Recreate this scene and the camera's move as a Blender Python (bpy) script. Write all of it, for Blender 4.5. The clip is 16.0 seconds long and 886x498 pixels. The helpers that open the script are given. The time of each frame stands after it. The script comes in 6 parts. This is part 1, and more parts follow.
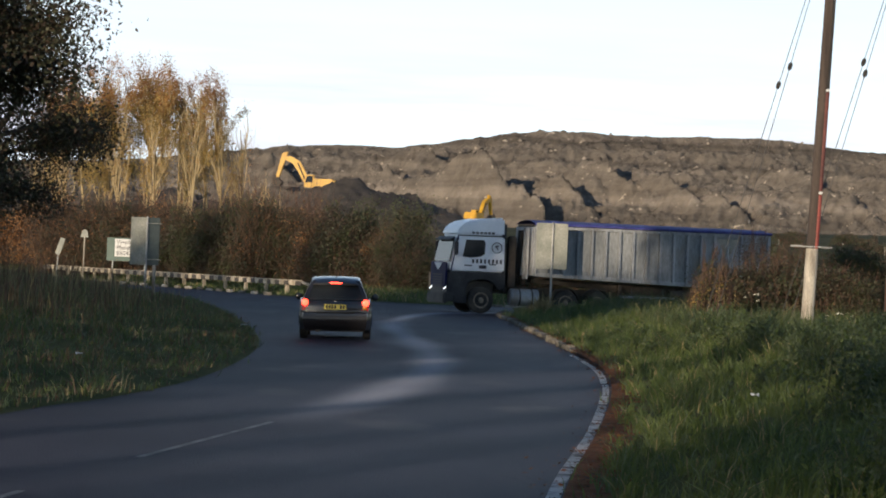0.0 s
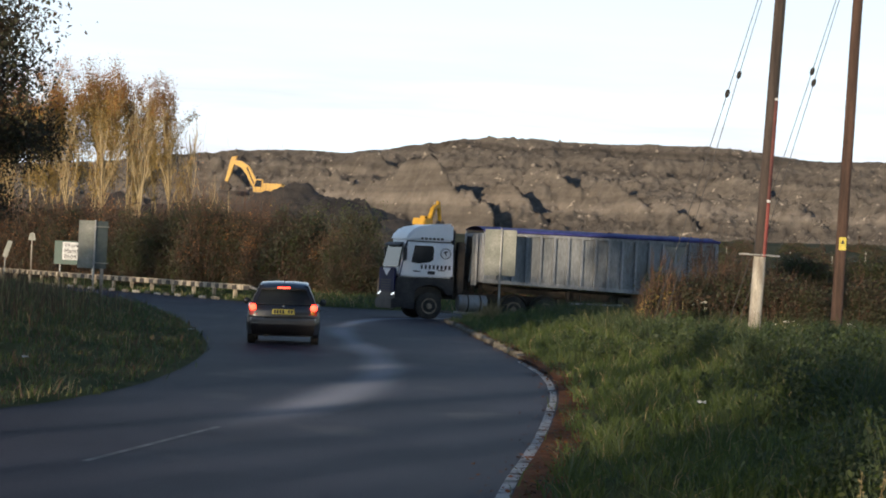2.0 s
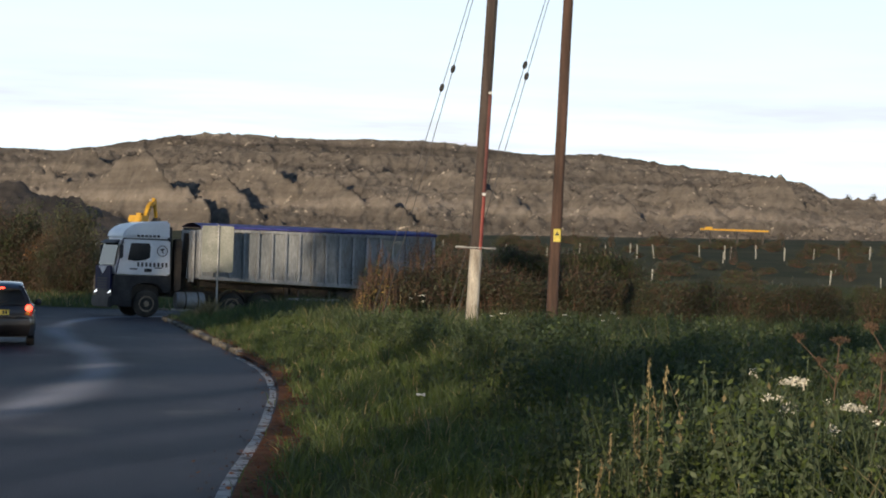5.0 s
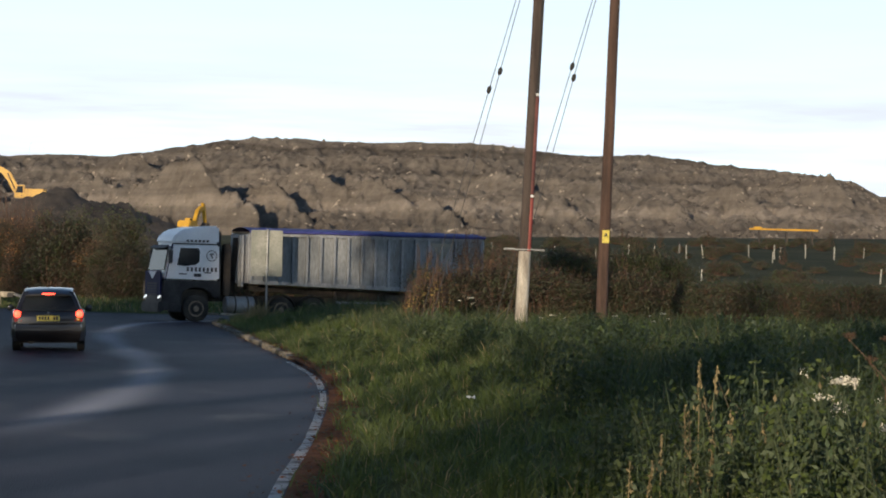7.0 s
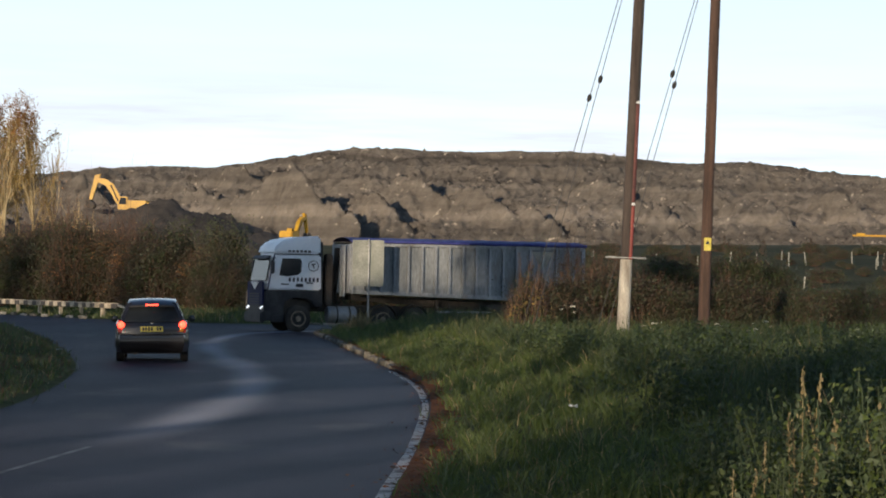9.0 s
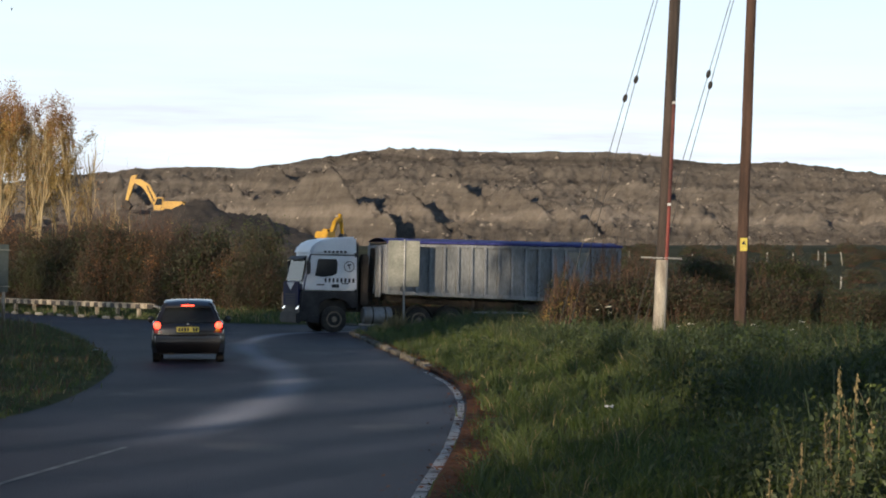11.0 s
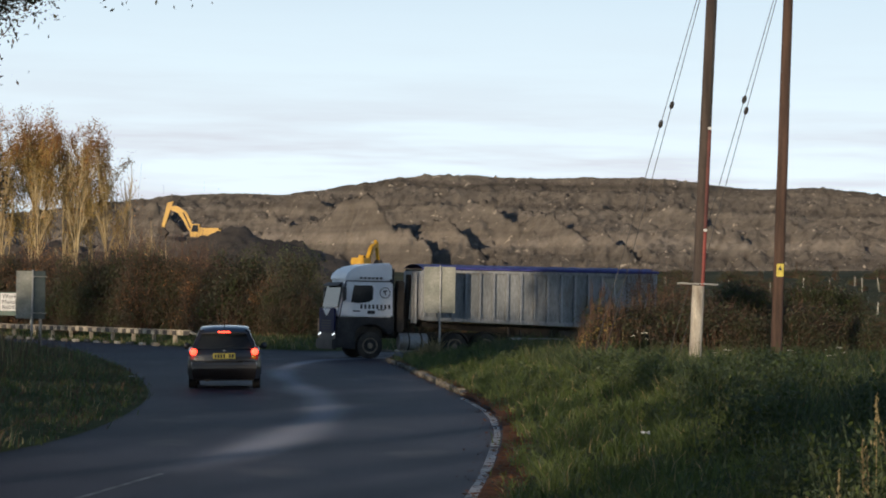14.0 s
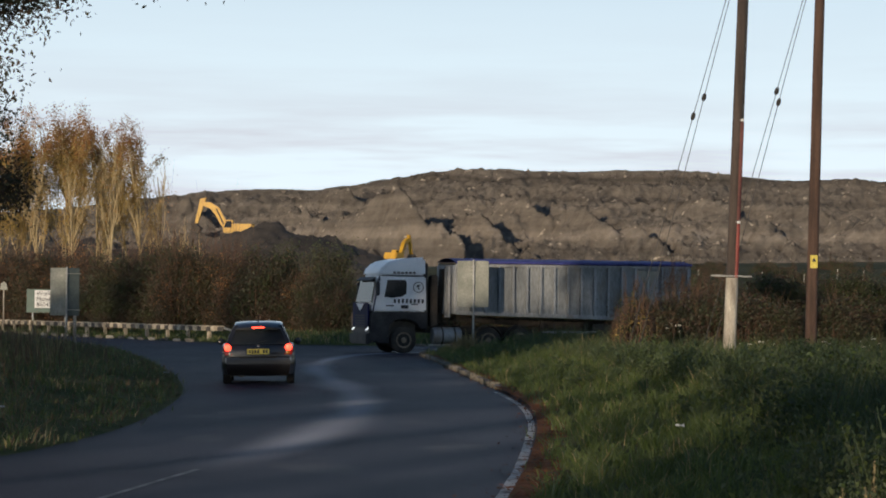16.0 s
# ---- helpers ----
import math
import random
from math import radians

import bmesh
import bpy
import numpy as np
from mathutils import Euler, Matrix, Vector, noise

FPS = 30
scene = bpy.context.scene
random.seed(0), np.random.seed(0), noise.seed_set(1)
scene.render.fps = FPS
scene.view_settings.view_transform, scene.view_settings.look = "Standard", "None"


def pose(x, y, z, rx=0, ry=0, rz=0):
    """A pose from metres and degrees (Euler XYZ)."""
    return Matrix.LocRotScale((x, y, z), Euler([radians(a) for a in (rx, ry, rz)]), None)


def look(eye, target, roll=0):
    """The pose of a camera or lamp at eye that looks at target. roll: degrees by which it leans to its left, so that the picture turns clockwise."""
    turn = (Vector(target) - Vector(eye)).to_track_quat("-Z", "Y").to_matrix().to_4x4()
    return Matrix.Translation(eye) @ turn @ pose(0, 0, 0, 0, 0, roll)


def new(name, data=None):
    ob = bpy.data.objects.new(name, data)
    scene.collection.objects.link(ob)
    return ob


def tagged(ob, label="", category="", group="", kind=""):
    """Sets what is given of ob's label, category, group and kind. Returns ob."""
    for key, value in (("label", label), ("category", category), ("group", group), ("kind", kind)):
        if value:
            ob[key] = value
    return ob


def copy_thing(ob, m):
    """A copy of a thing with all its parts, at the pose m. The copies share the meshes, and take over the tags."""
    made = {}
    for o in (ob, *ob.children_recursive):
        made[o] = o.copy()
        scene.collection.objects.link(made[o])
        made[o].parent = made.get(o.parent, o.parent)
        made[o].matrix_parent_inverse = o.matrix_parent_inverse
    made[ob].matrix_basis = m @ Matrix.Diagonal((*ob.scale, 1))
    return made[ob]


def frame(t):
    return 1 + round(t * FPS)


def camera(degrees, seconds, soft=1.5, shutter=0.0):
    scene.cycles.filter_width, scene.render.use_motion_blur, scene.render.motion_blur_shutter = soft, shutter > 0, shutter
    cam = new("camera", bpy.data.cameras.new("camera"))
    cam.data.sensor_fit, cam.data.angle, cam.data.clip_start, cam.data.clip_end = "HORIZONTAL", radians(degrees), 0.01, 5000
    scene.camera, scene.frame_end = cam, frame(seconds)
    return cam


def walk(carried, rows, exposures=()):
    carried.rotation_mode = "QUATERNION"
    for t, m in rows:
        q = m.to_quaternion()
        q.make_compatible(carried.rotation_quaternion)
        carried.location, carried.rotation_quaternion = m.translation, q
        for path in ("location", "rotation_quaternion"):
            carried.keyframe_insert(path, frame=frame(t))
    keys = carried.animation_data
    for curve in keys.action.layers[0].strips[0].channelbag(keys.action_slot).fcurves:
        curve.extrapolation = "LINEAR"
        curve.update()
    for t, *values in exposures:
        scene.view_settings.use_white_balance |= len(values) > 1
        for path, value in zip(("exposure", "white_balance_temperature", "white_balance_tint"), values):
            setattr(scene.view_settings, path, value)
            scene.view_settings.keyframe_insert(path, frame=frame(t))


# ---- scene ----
from mathutils import geometry

# ---------------------------------------------------------------- camera: it stands on the verge and turns
cam = camera(20.0, 16.0, soft=1.9)
EYE = (0.0, 0.0, 2.0)
ROWS = [
    (0.0, 90.256, -2.385, 0.966),
    (0.5, 90.293, -2.296, 0.55),
    (1.0, 90.409, -2.386, 0.373),
    (1.5, 90.472, -2.512, -0.021),
    (2.0, 90.44, -2.787, -0.209),
    (2.5, 90.449, -2.929, -0.262),
    (3.0, 90.405, -2.885, -0.261),
    (3.5, 90.457, -1.807, -0.073),
    (3.7, 90.436, -1.909, -0.376),
    (5.8, 90.666, -1.63, -9.007),
    (6.0, 90.616, -1.586, -7.322),
    (6.5, 90.583, -1.303, -5.787),
    (7.0, 90.617, -1.398, -5.524),
    (7.5, 90.667, -1.4, -5.075),
    (8.0, 90.718, -1.423, -4.149),
    (8.5, 90.883, -1.255, -3.519),
    (9.0, 90.773, -1.051, -3.212),
    (9.5, 90.743, -1.467, -2.887),
    (12.0, 90.912, -0.601, -1.969),
    (12.5, 91.168, -0.471, -1.916),
    (13.0, 91.203, -0.708, -1.862),
    (13.5, 91.271, -0.83, -1.809),
    (14.0, 91.353, -0.956, -1.581),
    (14.5, 91.35, -0.9, -1.036),
    (15.0, 91.301, -0.707, -0.895),
    (15.5, 91.255, -0.46, -0.866),
    (16.0, 91.209, -0.542, -0.818),
]
walk(cam, [(t, pose(*EYE, rx, ry, rz)) for t, rx, ry, rz in ROWS], [(0.0, 0.16), (3.7, 0.12), (5.8, 0.05), (9.7, 0.05), (12.5, 0.0), (14.0, -0.18), (16.0, -0.26)])

# ---------------------------------------------------------------- world and sun
SUN_EL, SUN_AZ = radians(8.5), radians(180 + 23.0)
world = bpy.data.worlds.new("world")
scene.world = world
world.use_nodes = True
wn, wl = world.node_tree.nodes, world.node_tree.links
wbg = wn["Background"]
sky = wn.new("ShaderNodeTexSky")
sky.sky_type, sky.sun_disc, sky.sun_elevation, sky.sun_rotation = "NISHITA", False, SUN_EL, SUN_AZ
sky.air_density, sky.dust_density, sky.ozone_density = 1.0, 0.3, 4.0
wtc = wn.new("ShaderNodeTexCoord")
wmap = wn.new("ShaderNodeMapping")
wmap.inputs["Scale"].default_value = (5.0, 5.0, 60.0)
wmap.inputs["Location"].default_value = (3.1, 0.4, 1.7)
wno = wn.new("ShaderNodeTexNoise")
wno.inputs["Scale"].default_value, wno.inputs["Detail"].default_value, wno.inputs["Roughness"].default_value = 1.0, 6.0, 0.55
wramp = wn.new("ShaderNodeValToRGB")
wramp.color_ramp.elements[0].position, wramp.color_ramp.elements[1].position = 0.41, 0.60
# bright haze that thins out with height, and faint grey cloud bars low over the horizon
wsep, whaze, wlow = wn.new("ShaderNodeSeparateXYZ"), wn.new("ShaderNodeValToRGB"), wn.new("ShaderNodeValToRGB")
wthin, wcol, wmul = wn.new("ShaderNodeMixRGB"), wn.new("ShaderNodeMixRGB"), wn.new("ShaderNodeMath")
for node, stops in ((whaze, ((0.0, 1.0), (0.05, 0.95), (0.11, 0.76), (0.2, 0.38), (0.5, 0.02))), (wlow, ((0.0, 0.5), (0.058, 1.0), (0.08, 0.3), (0.11, 0.05), (0.4, 0.0)))):
    while len(node.color_ramp.elements) < len(stops):
        node.color_ramp.elements.new(0.5)
    for el, (at_z, val) in zip(node.color_ramp.elements, stops):
        el.position, el.color = at_z, (val, val, val, 1)
    wl.new(wsep.outputs["Z"], node.inputs["Fac"])
wmul.operation = "MULTIPLY"
wl.new(wtc.outputs["Generated"], wsep.inputs[0])
wl.new(wtc.outputs["Generated"], wmap.inputs["Vector"])
wl.new(wmap.outputs["Vector"], wno.inputs["Vector"])
wl.new(wno.outputs["Fac"], wramp.inputs["Fac"])
wl.new(wramp.outputs["Color"], wmul.inputs[0])
wl.new(wlow.outputs["Color"], wmul.inputs[1])
wcol.inputs[1].default_value, wcol.inputs[2].default_value = (8.2, 9.4, 10.2, 1), (6.2, 6.0, 6.7, 1)
wl.new(wmul.outputs[0], wcol.inputs[0])
wl.new(whaze.outputs["Color"], wthin.inputs[0])
wl.new(sky.outputs["Color"], wthin.inputs[1])
wl.new(wcol.outputs["Color"], wthin.inputs[2])
wl.new(wthin.outputs["Color"], wbg.inputs["Color"])
wbg.inputs["Strength"].default_value = 0.125

sun_data = bpy.data.lights.new("sun", "SUN")
sun_data.energy, sun_data.angle, sun_data.color = 4.6, radians(0.6), (1.0, 0.80, 0.58)
sun = new("sun", sun_data)
SUN_DIR = Vector((math.sin(SUN_AZ) * math.cos(SUN_EL), math.cos(SUN_AZ) * math.cos(SUN_EL), math.sin(SUN_EL)))
sun.matrix_world = look(SUN_DIR * 100, (0, 0, 0))


# ---------------------------------------------------------------- materials
def material(name, a, b, scale=4.0, rough=0.85, bump=0.2, fine=40.0, metal=0.0, low=0.35, high=0.65, vary=0.0, coords="Object", stretch=(1, 1, 1), spot=None, trans=0.0, coat=0.0):
    """Two colours mixed by a coarse noise, with fine grain and relief. vary: lightness change from thing to thing. spot: (colour, scale, threshold)."""
    m = bpy.data.materials.new(name)
    m.use_nodes = True
    n, l = m.node_tree.nodes, m.node_tree.links
    bsdf = n["Principled BSDF"]
    tc, mp = n.new("ShaderNodeTexCoord"), n.new("ShaderNodeMapping")
    mp.inputs["Scale"].default_value = stretch
    l.new(tc.outputs[coords], mp.inputs["Vector"])
    big, small = n.new("ShaderNodeTexNoise"), n.new("ShaderNodeTexNoise")
    for node, s, d in ((big, scale, 5), (small, fine, 3)):
        node.inputs["Scale"].default_value, node.inputs["Detail"].default_value = s, d
        l.new(mp.outputs["Vector"], node.inputs["Vector"])
    ramp = n.new("ShaderNodeValToRGB")
    ramp.color_ramp.elements[0].position, ramp.color_ramp.elements[1].position = low, high
    ramp.color_ramp.elements[0].color, ramp.color_ramp.elements[1].color = (*a, 1), (*b, 1)
    l.new(big.outputs["Fac"], ramp.inputs["Fac"])
    grain = n.new("ShaderNodeMixRGB")
    grain.blend_type = "OVERLAY"
    grain.inputs[0].default_value = 0.55
    l.new(ramp.outputs["Color"], grain.inputs[1])
    l.new(small.outputs["Fac"], grain.inputs[2])
    out = grain.outputs["Color"]
    if spot:
        sn, sr, sm = n.new("ShaderNodeTexNoise"), n.new("ShaderNodeValToRGB"), n.new("ShaderNodeMixRGB")
        sn.inputs["Scale"].default_value, sn.inputs["Detail"].default_value = spot[1], 6
        sr.color_ramp.elements[0].position, sr.color_ramp.elements[1].position = spot[2], spot[2] + 0.08
        l.new(mp.outputs["Vector"], sn.inputs["Vector"])
        l.new(sn.outputs["Fac"], sr.inputs["Fac"])
        l.new(sr.outputs["Color"], sm.inputs[0])
        l.new(out, sm.inputs[1])
        sm.inputs[2].default_value = (*spot[0], 1)
        out = sm.outputs["Color"]
    if vary:
        oi, hsv, mr = n.new("ShaderNodeObjectInfo"), n.new("ShaderNodeHueSaturation"), n.new("ShaderNodeMapRange")
        gi, ad = n.new("ShaderNodeNewGeometry"), n.new("ShaderNodeMath")
        ad.operation = "ADD"
        l.new(oi.outputs["Random"], ad.inputs[0])
        l.new(gi.outputs["Random Per Island"], ad.inputs[1])
        mr.inputs["From Max"].default_value = 2.0
        mr.inputs["To Min"].default_value, mr.inputs["To Max"].default_value = 1 - vary, 1 + vary
        l.new(ad.outputs[0], mr.inputs["Value"])
        l.new(mr.outputs[0], hsv.inputs["Value"])
        l.new(out, hsv.inputs["Color"])
        out = hsv.outputs["Color"]
    l.new(out, bsdf.inputs["Base Color"])
    bsdf.inputs["Roughness"].default_value, bsdf.inputs["Metallic"].default_value = rough, metal
    bsdf.inputs["Coat Weight"].default_value = coat
    if bump:
        bp = n.new("ShaderNodeBump")
        bp.inputs["Strength"].default_value, bp.inputs["Distance"].default_value = bump, 0.03
        l.new(small.outputs["Fac"], bp.inputs["Height"])
        l.new(bp.outputs["Normal"], bsdf.inputs["Normal"])
    if trans:
        tr, ms = n.new("ShaderNodeBsdfTranslucent"), n.new("ShaderNodeMixShader")
        l.new(out, tr.inputs["Color"])
        ms.inputs[0].default_value = trans
        l.new(bsdf.outputs[0], ms.inputs[1])
        l.new(tr.outputs[0], ms.inputs[2])
        l.new(ms.outputs[0], n["Material Output"].inputs["Surface"])
    return m


def duller(m, level):
    m.node_tree.nodes["Principled BSDF"].inputs["Specular IOR Level"].default_value = level
    return m


def glow(name, colour, strength):
    m = material(name, colour, colour, bump=0, rough=0.3)
    b = m.node_tree.nodes["Principled BSDF"]
    b.inputs["Emission Color"].default_value, b.inputs["Emission Strength"].default_value = (*colour, 1), strength
    return m


M_ASPHALT = material("asphalt", (0.0155, 0.0165, 0.028), (0.029, 0.031, 0.048), 0.35, 0.6, 0.5, 45, stretch=(1, 0.45, 1), spot=((0.046, 0.048, 0.060), 0.5, 0.6))
M_TRAIL = material("pale_trail_asphalt", (0.0155, 0.0165, 0.028), (0.029, 0.031, 0.048), 0.35, 0.6, 0.5, 45, stretch=(1, 0.45, 1), spot=((0.046, 0.048, 0.060), 0.5, 0.6))
# a paler, bluer tone mixed in along the trail, broken up by noise
dn, dl = M_TRAIL.node_tree.nodes, M_TRAIL.node_tree.links
d_at, d_no, d_mu, d_mx = dn.new("ShaderNodeAttribute"), dn.new("ShaderNodeTexNoise"), dn.new("ShaderNodeMath"), dn.new("ShaderNodeMixRGB")
d_at.attribute_name, d_mu.operation = "trail_tone", "MULTIPLY"
d_no.inputs["Scale"].default_value, d_no.inputs["Detail"].default_value = 0.8, 6
dl.new(d_at.outputs["Fac"], d_mu.inputs[0])
dl.new(d_no.outputs["Fac"], d_mu.inputs[1])
d_am = dn.new("ShaderNodeMath")
d_am.operation, d_am.use_clamp, d_am.inputs[1].default_value = "MULTIPLY", True, 1.5
dl.new(d_mu.outputs[0], d_am.inputs[0])
dl.new(d_am.outputs[0], d_mx.inputs[0])
d_bs = dn["Principled BSDF"]
dl.new(d_bs.inputs["Base Color"].links[0].from_socket, d_mx.inputs[1])
d_mx.inputs[2].default_value = (0.23, 0.25, 0.31, 1)
dl.new(d_mx.outputs[0], d_bs.inputs["Base Color"])
for m in (M_ASPHALT, M_TRAIL):
    duller(m, 0.12)
    m.node_tree.nodes["Principled BSDF"].inputs["Diffuse Roughness"].default_value = 1.0
    m.node_tree.nodes["Bump"].inputs["Strength"].default_value = 0.9
M_PAINT = material("worn_road_paint", (0.06, 0.06, 0.06), (0.46, 0.46, 0.44), 3.2, 0.7, 0.2, 40, low=0.36, high=0.56)
M_PAINT_FAINT = material("faded_road_paint", (0.06, 0.062, 0.068), (0.18, 0.185, 0.19), 2.0, 0.7, 0.2, 40, low=0.35, high=0.7)
M_SOIL = material("verge_soil", (0.055, 0.070, 0.024), (0.10, 0.10, 0.042), 0.9, 0.95, 0.5, 20)
M_FIELD = material("field_ground", (0.045, 0.050, 0.026), (0.085, 0.082, 0.044), 0.05, 0.95, 0.3, 3.0)
M_LITTER = material("leaf_litter", (0.11, 0.045, 0.02), (0.22, 0.095, 0.045), 2.5, 0.9, 0.6, 30)
M_KERB = material("kerb_stone", (0.08, 0.075, 0.06), (0.24, 0.22, 0.18), 3.0, 0.85, 0.4, 30, vary=0.3, spot=((0.05, 0.06, 0.03), 2.0, 0.6))
M_KERB_W = material("white_kerb_paint", (0.22, 0.20, 0.16), (0.52, 0.48, 0.40), 3.0, 0.7, 0.3, 30, vary=0.2)
M_BARK = material("bark", (0.035, 0.025, 0.018), (0.09, 0.065, 0.045), 3.0, 0.95, 0.8, 18, stretch=(1, 1, 0.3))
M_BIRCH = material("pale_bark", (0.27, 0.20, 0.10), (0.48, 0.38, 0.21), 2.0, 0.85, 0.4, 14, stretch=(1, 1, 0.5), spot=((0.06, 0.045, 0.03), 2.5, 0.62))
M_TWIG = material("twigs", (0.07, 0.04, 0.03), (0.15, 0.085, 0.05), 3.0, 0.9, 0.0, vary=0.3)
M_LEAF_DARK = material("dark_leaves", (0.036, 0.042, 0.024), (0.07, 0.072, 0.038), 1.5, 0.6, 0.0, vary=0.3, trans=0.25)
M_LEAF_GREEN = material("hedge_leaves", (0.032, 0.052, 0.016), (0.078, 0.094, 0.030), 0.9, 0.6, 0.0, vary=0.35, trans=0.3)
M_LEAF_BROWN = material("brown_leaves", (0.052, 0.036, 0.026), (0.105, 0.070, 0.045), 0.9, 0.7, 0.0, vary=0.3, trans=0.22)
M_LEAF_RUST = material("rust_leaves", (0.26, 0.12, 0.045), (0.46, 0.24, 0.09), 0.8, 0.65, 0.0, vary=0.4, trans=0.35)
M_LEAF_GOLD = material("gold_leaves", (0.30, 0.20, 0.06), (0.52, 0.37, 0.12), 0.8, 0.65, 0.0, vary=0.4, trans=0.35)
M_LEAF_OLIVE = material("olive_leaves", (0.12, 0.115, 0.03), (0.24, 0.20, 0.06), 0.8, 0.65, 0.0, vary=0.4, trans=0.35)
M_GRASS = material("verge_grass", (0.055, 0.088, 0.020), (0.130, 0.165, 0.045), 0.5, 0.6, 0.0, vary=0.45, trans=0.38)
M_GRASS_DRY = material("dry_grass", (0.20, 0.16, 0.075), (0.38, 0.31, 0.16), 1.0, 0.75, 0.0, vary=0.35, trans=0.25)
M_WEED = material("weed_leaves", (0.060, 0.094, 0.044), (0.125, 0.155, 0.078), 1.5, 0.6, 0.0, vary=0.45, trans=0.38)
M_UMBEL = material("white_flower", (0.55, 0.52, 0.42), (0.75, 0.73, 0.62), 8.0, 0.8, 0.0)
M_SEED = material("brown_seed_head", (0.08, 0.052, 0.032), (0.17, 0.11, 0.07), 8.0, 0.9, 0.0, vary=0.3)

for m in (M_SOIL, M_FIELD, M_LITTER):
    duller(m, 0.05)


# ---------------------------------------------------------------- mesh tools
class Shape:
    """Collects corners and faces of one mesh."""

    def __init__(self):
        self.v, self.f = [], []

    def add(self, verts, faces):
        k = len(self.v)
        self.v.extend(tuple(p) for p in verts)
        self.f.extend(tuple(i + k for i in q) for q in faces)
        return self

    def box(self, c, s, m=None):
        x, y, z = (a / 2 for a in s)
        pts = [Vector((c[0] + i * x, c[1] + j * y, c[2] + k * z)) for i in (-1, 1) for j in (-1, 1) for k in (-1, 1)]
        if m is not None:
            pts = [m @ p for p in pts]
        return self.add(pts, [(0, 1, 3, 2), (4, 6, 7, 5), (0, 4, 5, 1), (2, 3, 7, 6), (0, 2, 6, 4), (1, 5, 7, 3)])

    def rod(self, p, q, r0, r1=None, n=8):
        p, q = Vector(p), Vector(q)
        r1 = r0 if r1 is None else r1
        w = (q - p).normalized()
        u = w.cross(Vector((0.3, 0.9, 0.31))).normalized()
        s = w.cross(u)
        ring = [(math.cos(2 * math.pi * i / n), math.sin(2 * math.pi * i / n)) for i in range(n)]
        pts = [p + (u * a + s * b) * r0 for a, b in ring] + [q + (u * a + s * b) * r1 for a, b in ring]
        faces = [(i, (i + 1) % n, n + (i + 1) % n, n + i) for i in range(n)]
        return self.add(pts, faces + [tuple(range(n - 1, -1, -1)), tuple(range(n, 2 * n))])

    def path(self, pts, r0, r1=None, n=6):
        r1 = r0 if r1 is None else r1
        pts = [Vector(p) for p in pts]
        k = len(pts) - 1
        rings = []
        for i, p in enumerate(pts):
            w = (pts[min(i + 1, k)] - pts[max(i - 1, 0)]).normalized()
            u = w.cross(Vector((0.3, 0.9, 0.31))).normalized()
            s = w.cross(u)
            r = r0 + (r1 - r0) * i / k
            rings.append([p + (u * math.cos(2 * math.pi * j / n) + s * math.sin(2 * math.pi * j / n)) * r for j in range(n)])
        return self.loft(rings)

    def loft(self, rings, caps=True):
        n = len(rings[0])
        pts = [p for r in rings for p in r]
        faces = [(i * n + j, i * n + (j + 1) % n, (i + 1) * n + (j + 1) % n, (i + 1) * n + j) for i in range(len(rings) - 1) for j in range(n)]
        if caps:
            faces += [tuple(range(n - 1, -1, -1)), tuple((len(rings) - 1) * n + j for j in range(n))]
        return self.add(pts, faces)

    def prism(self, outline, axis, a, b):
        """An outline in the two axes other than axis, drawn out from a to b."""
        def put(p, h):
            q = list(p)
            q.insert(axis, h)
            return tuple(q)
        return self.loft([[put(p, a) for p in outline], [put(p, b) for p in outline]])

    def lathe(self, c, axis, profile, n=20):
        """Turned about an axis through c: profile of (distance along, radius)."""
        rings = []
        for h, r in profile:
            ring = []
            for i in range(n):
                q = [r * math.cos(2 * math.pi * i / n), r * math.sin(2 * math.pi * i / n)]
                q.insert(axis, h)
                ring.append((c[0] + q[0], c[1] + q[1], c[2] + q[2]))
            rings.append(ring)
        return self.loft(rings)


def mesh_of(name, shape, mat, bevel=0.0, smooth=False):
    me = bpy.data.meshes.new(name)
    me.from_pydata(shape.v, [], shape.f)
    if bevel or smooth:
        bm = bmesh.new()
        bm.from_mesh(me)
        bmesh.ops.recalc_face_normals(bm, faces=bm.faces)
        if bevel:
            edges = [e for e in bm.edges if len(e.link_faces) == 2 and e.calc_face_angle(0) > 0.5]
            bmesh.ops.bevel(bm, geom=edges, offset=bevel, segments=2, affect="EDGES", clamp_overlap=True)
        bm.to_mesh(me)
        bm.free()
    if smooth:
        me.polygons.foreach_set("use_smooth", [True] * len(me.polygons))
        me.set_sharp_from_angle(angle=radians(40))
    me.materials.append(mat)
    me.update()
    return me


def part(name, shape, mat, parent=None, label="", bevel=0.0, smooth=False):
    ob = new(name, mesh_of(name, shape, mat, bevel, smooth))
    ob.parent = parent
    return tagged(ob, label)


def thing(name, label, category, group="", m=None):
    ob = new(name)
    ob.empty_display_size = 0.2
    if m is not None:
        ob.matrix_basis = m
    return tagged(ob, label, category, group)


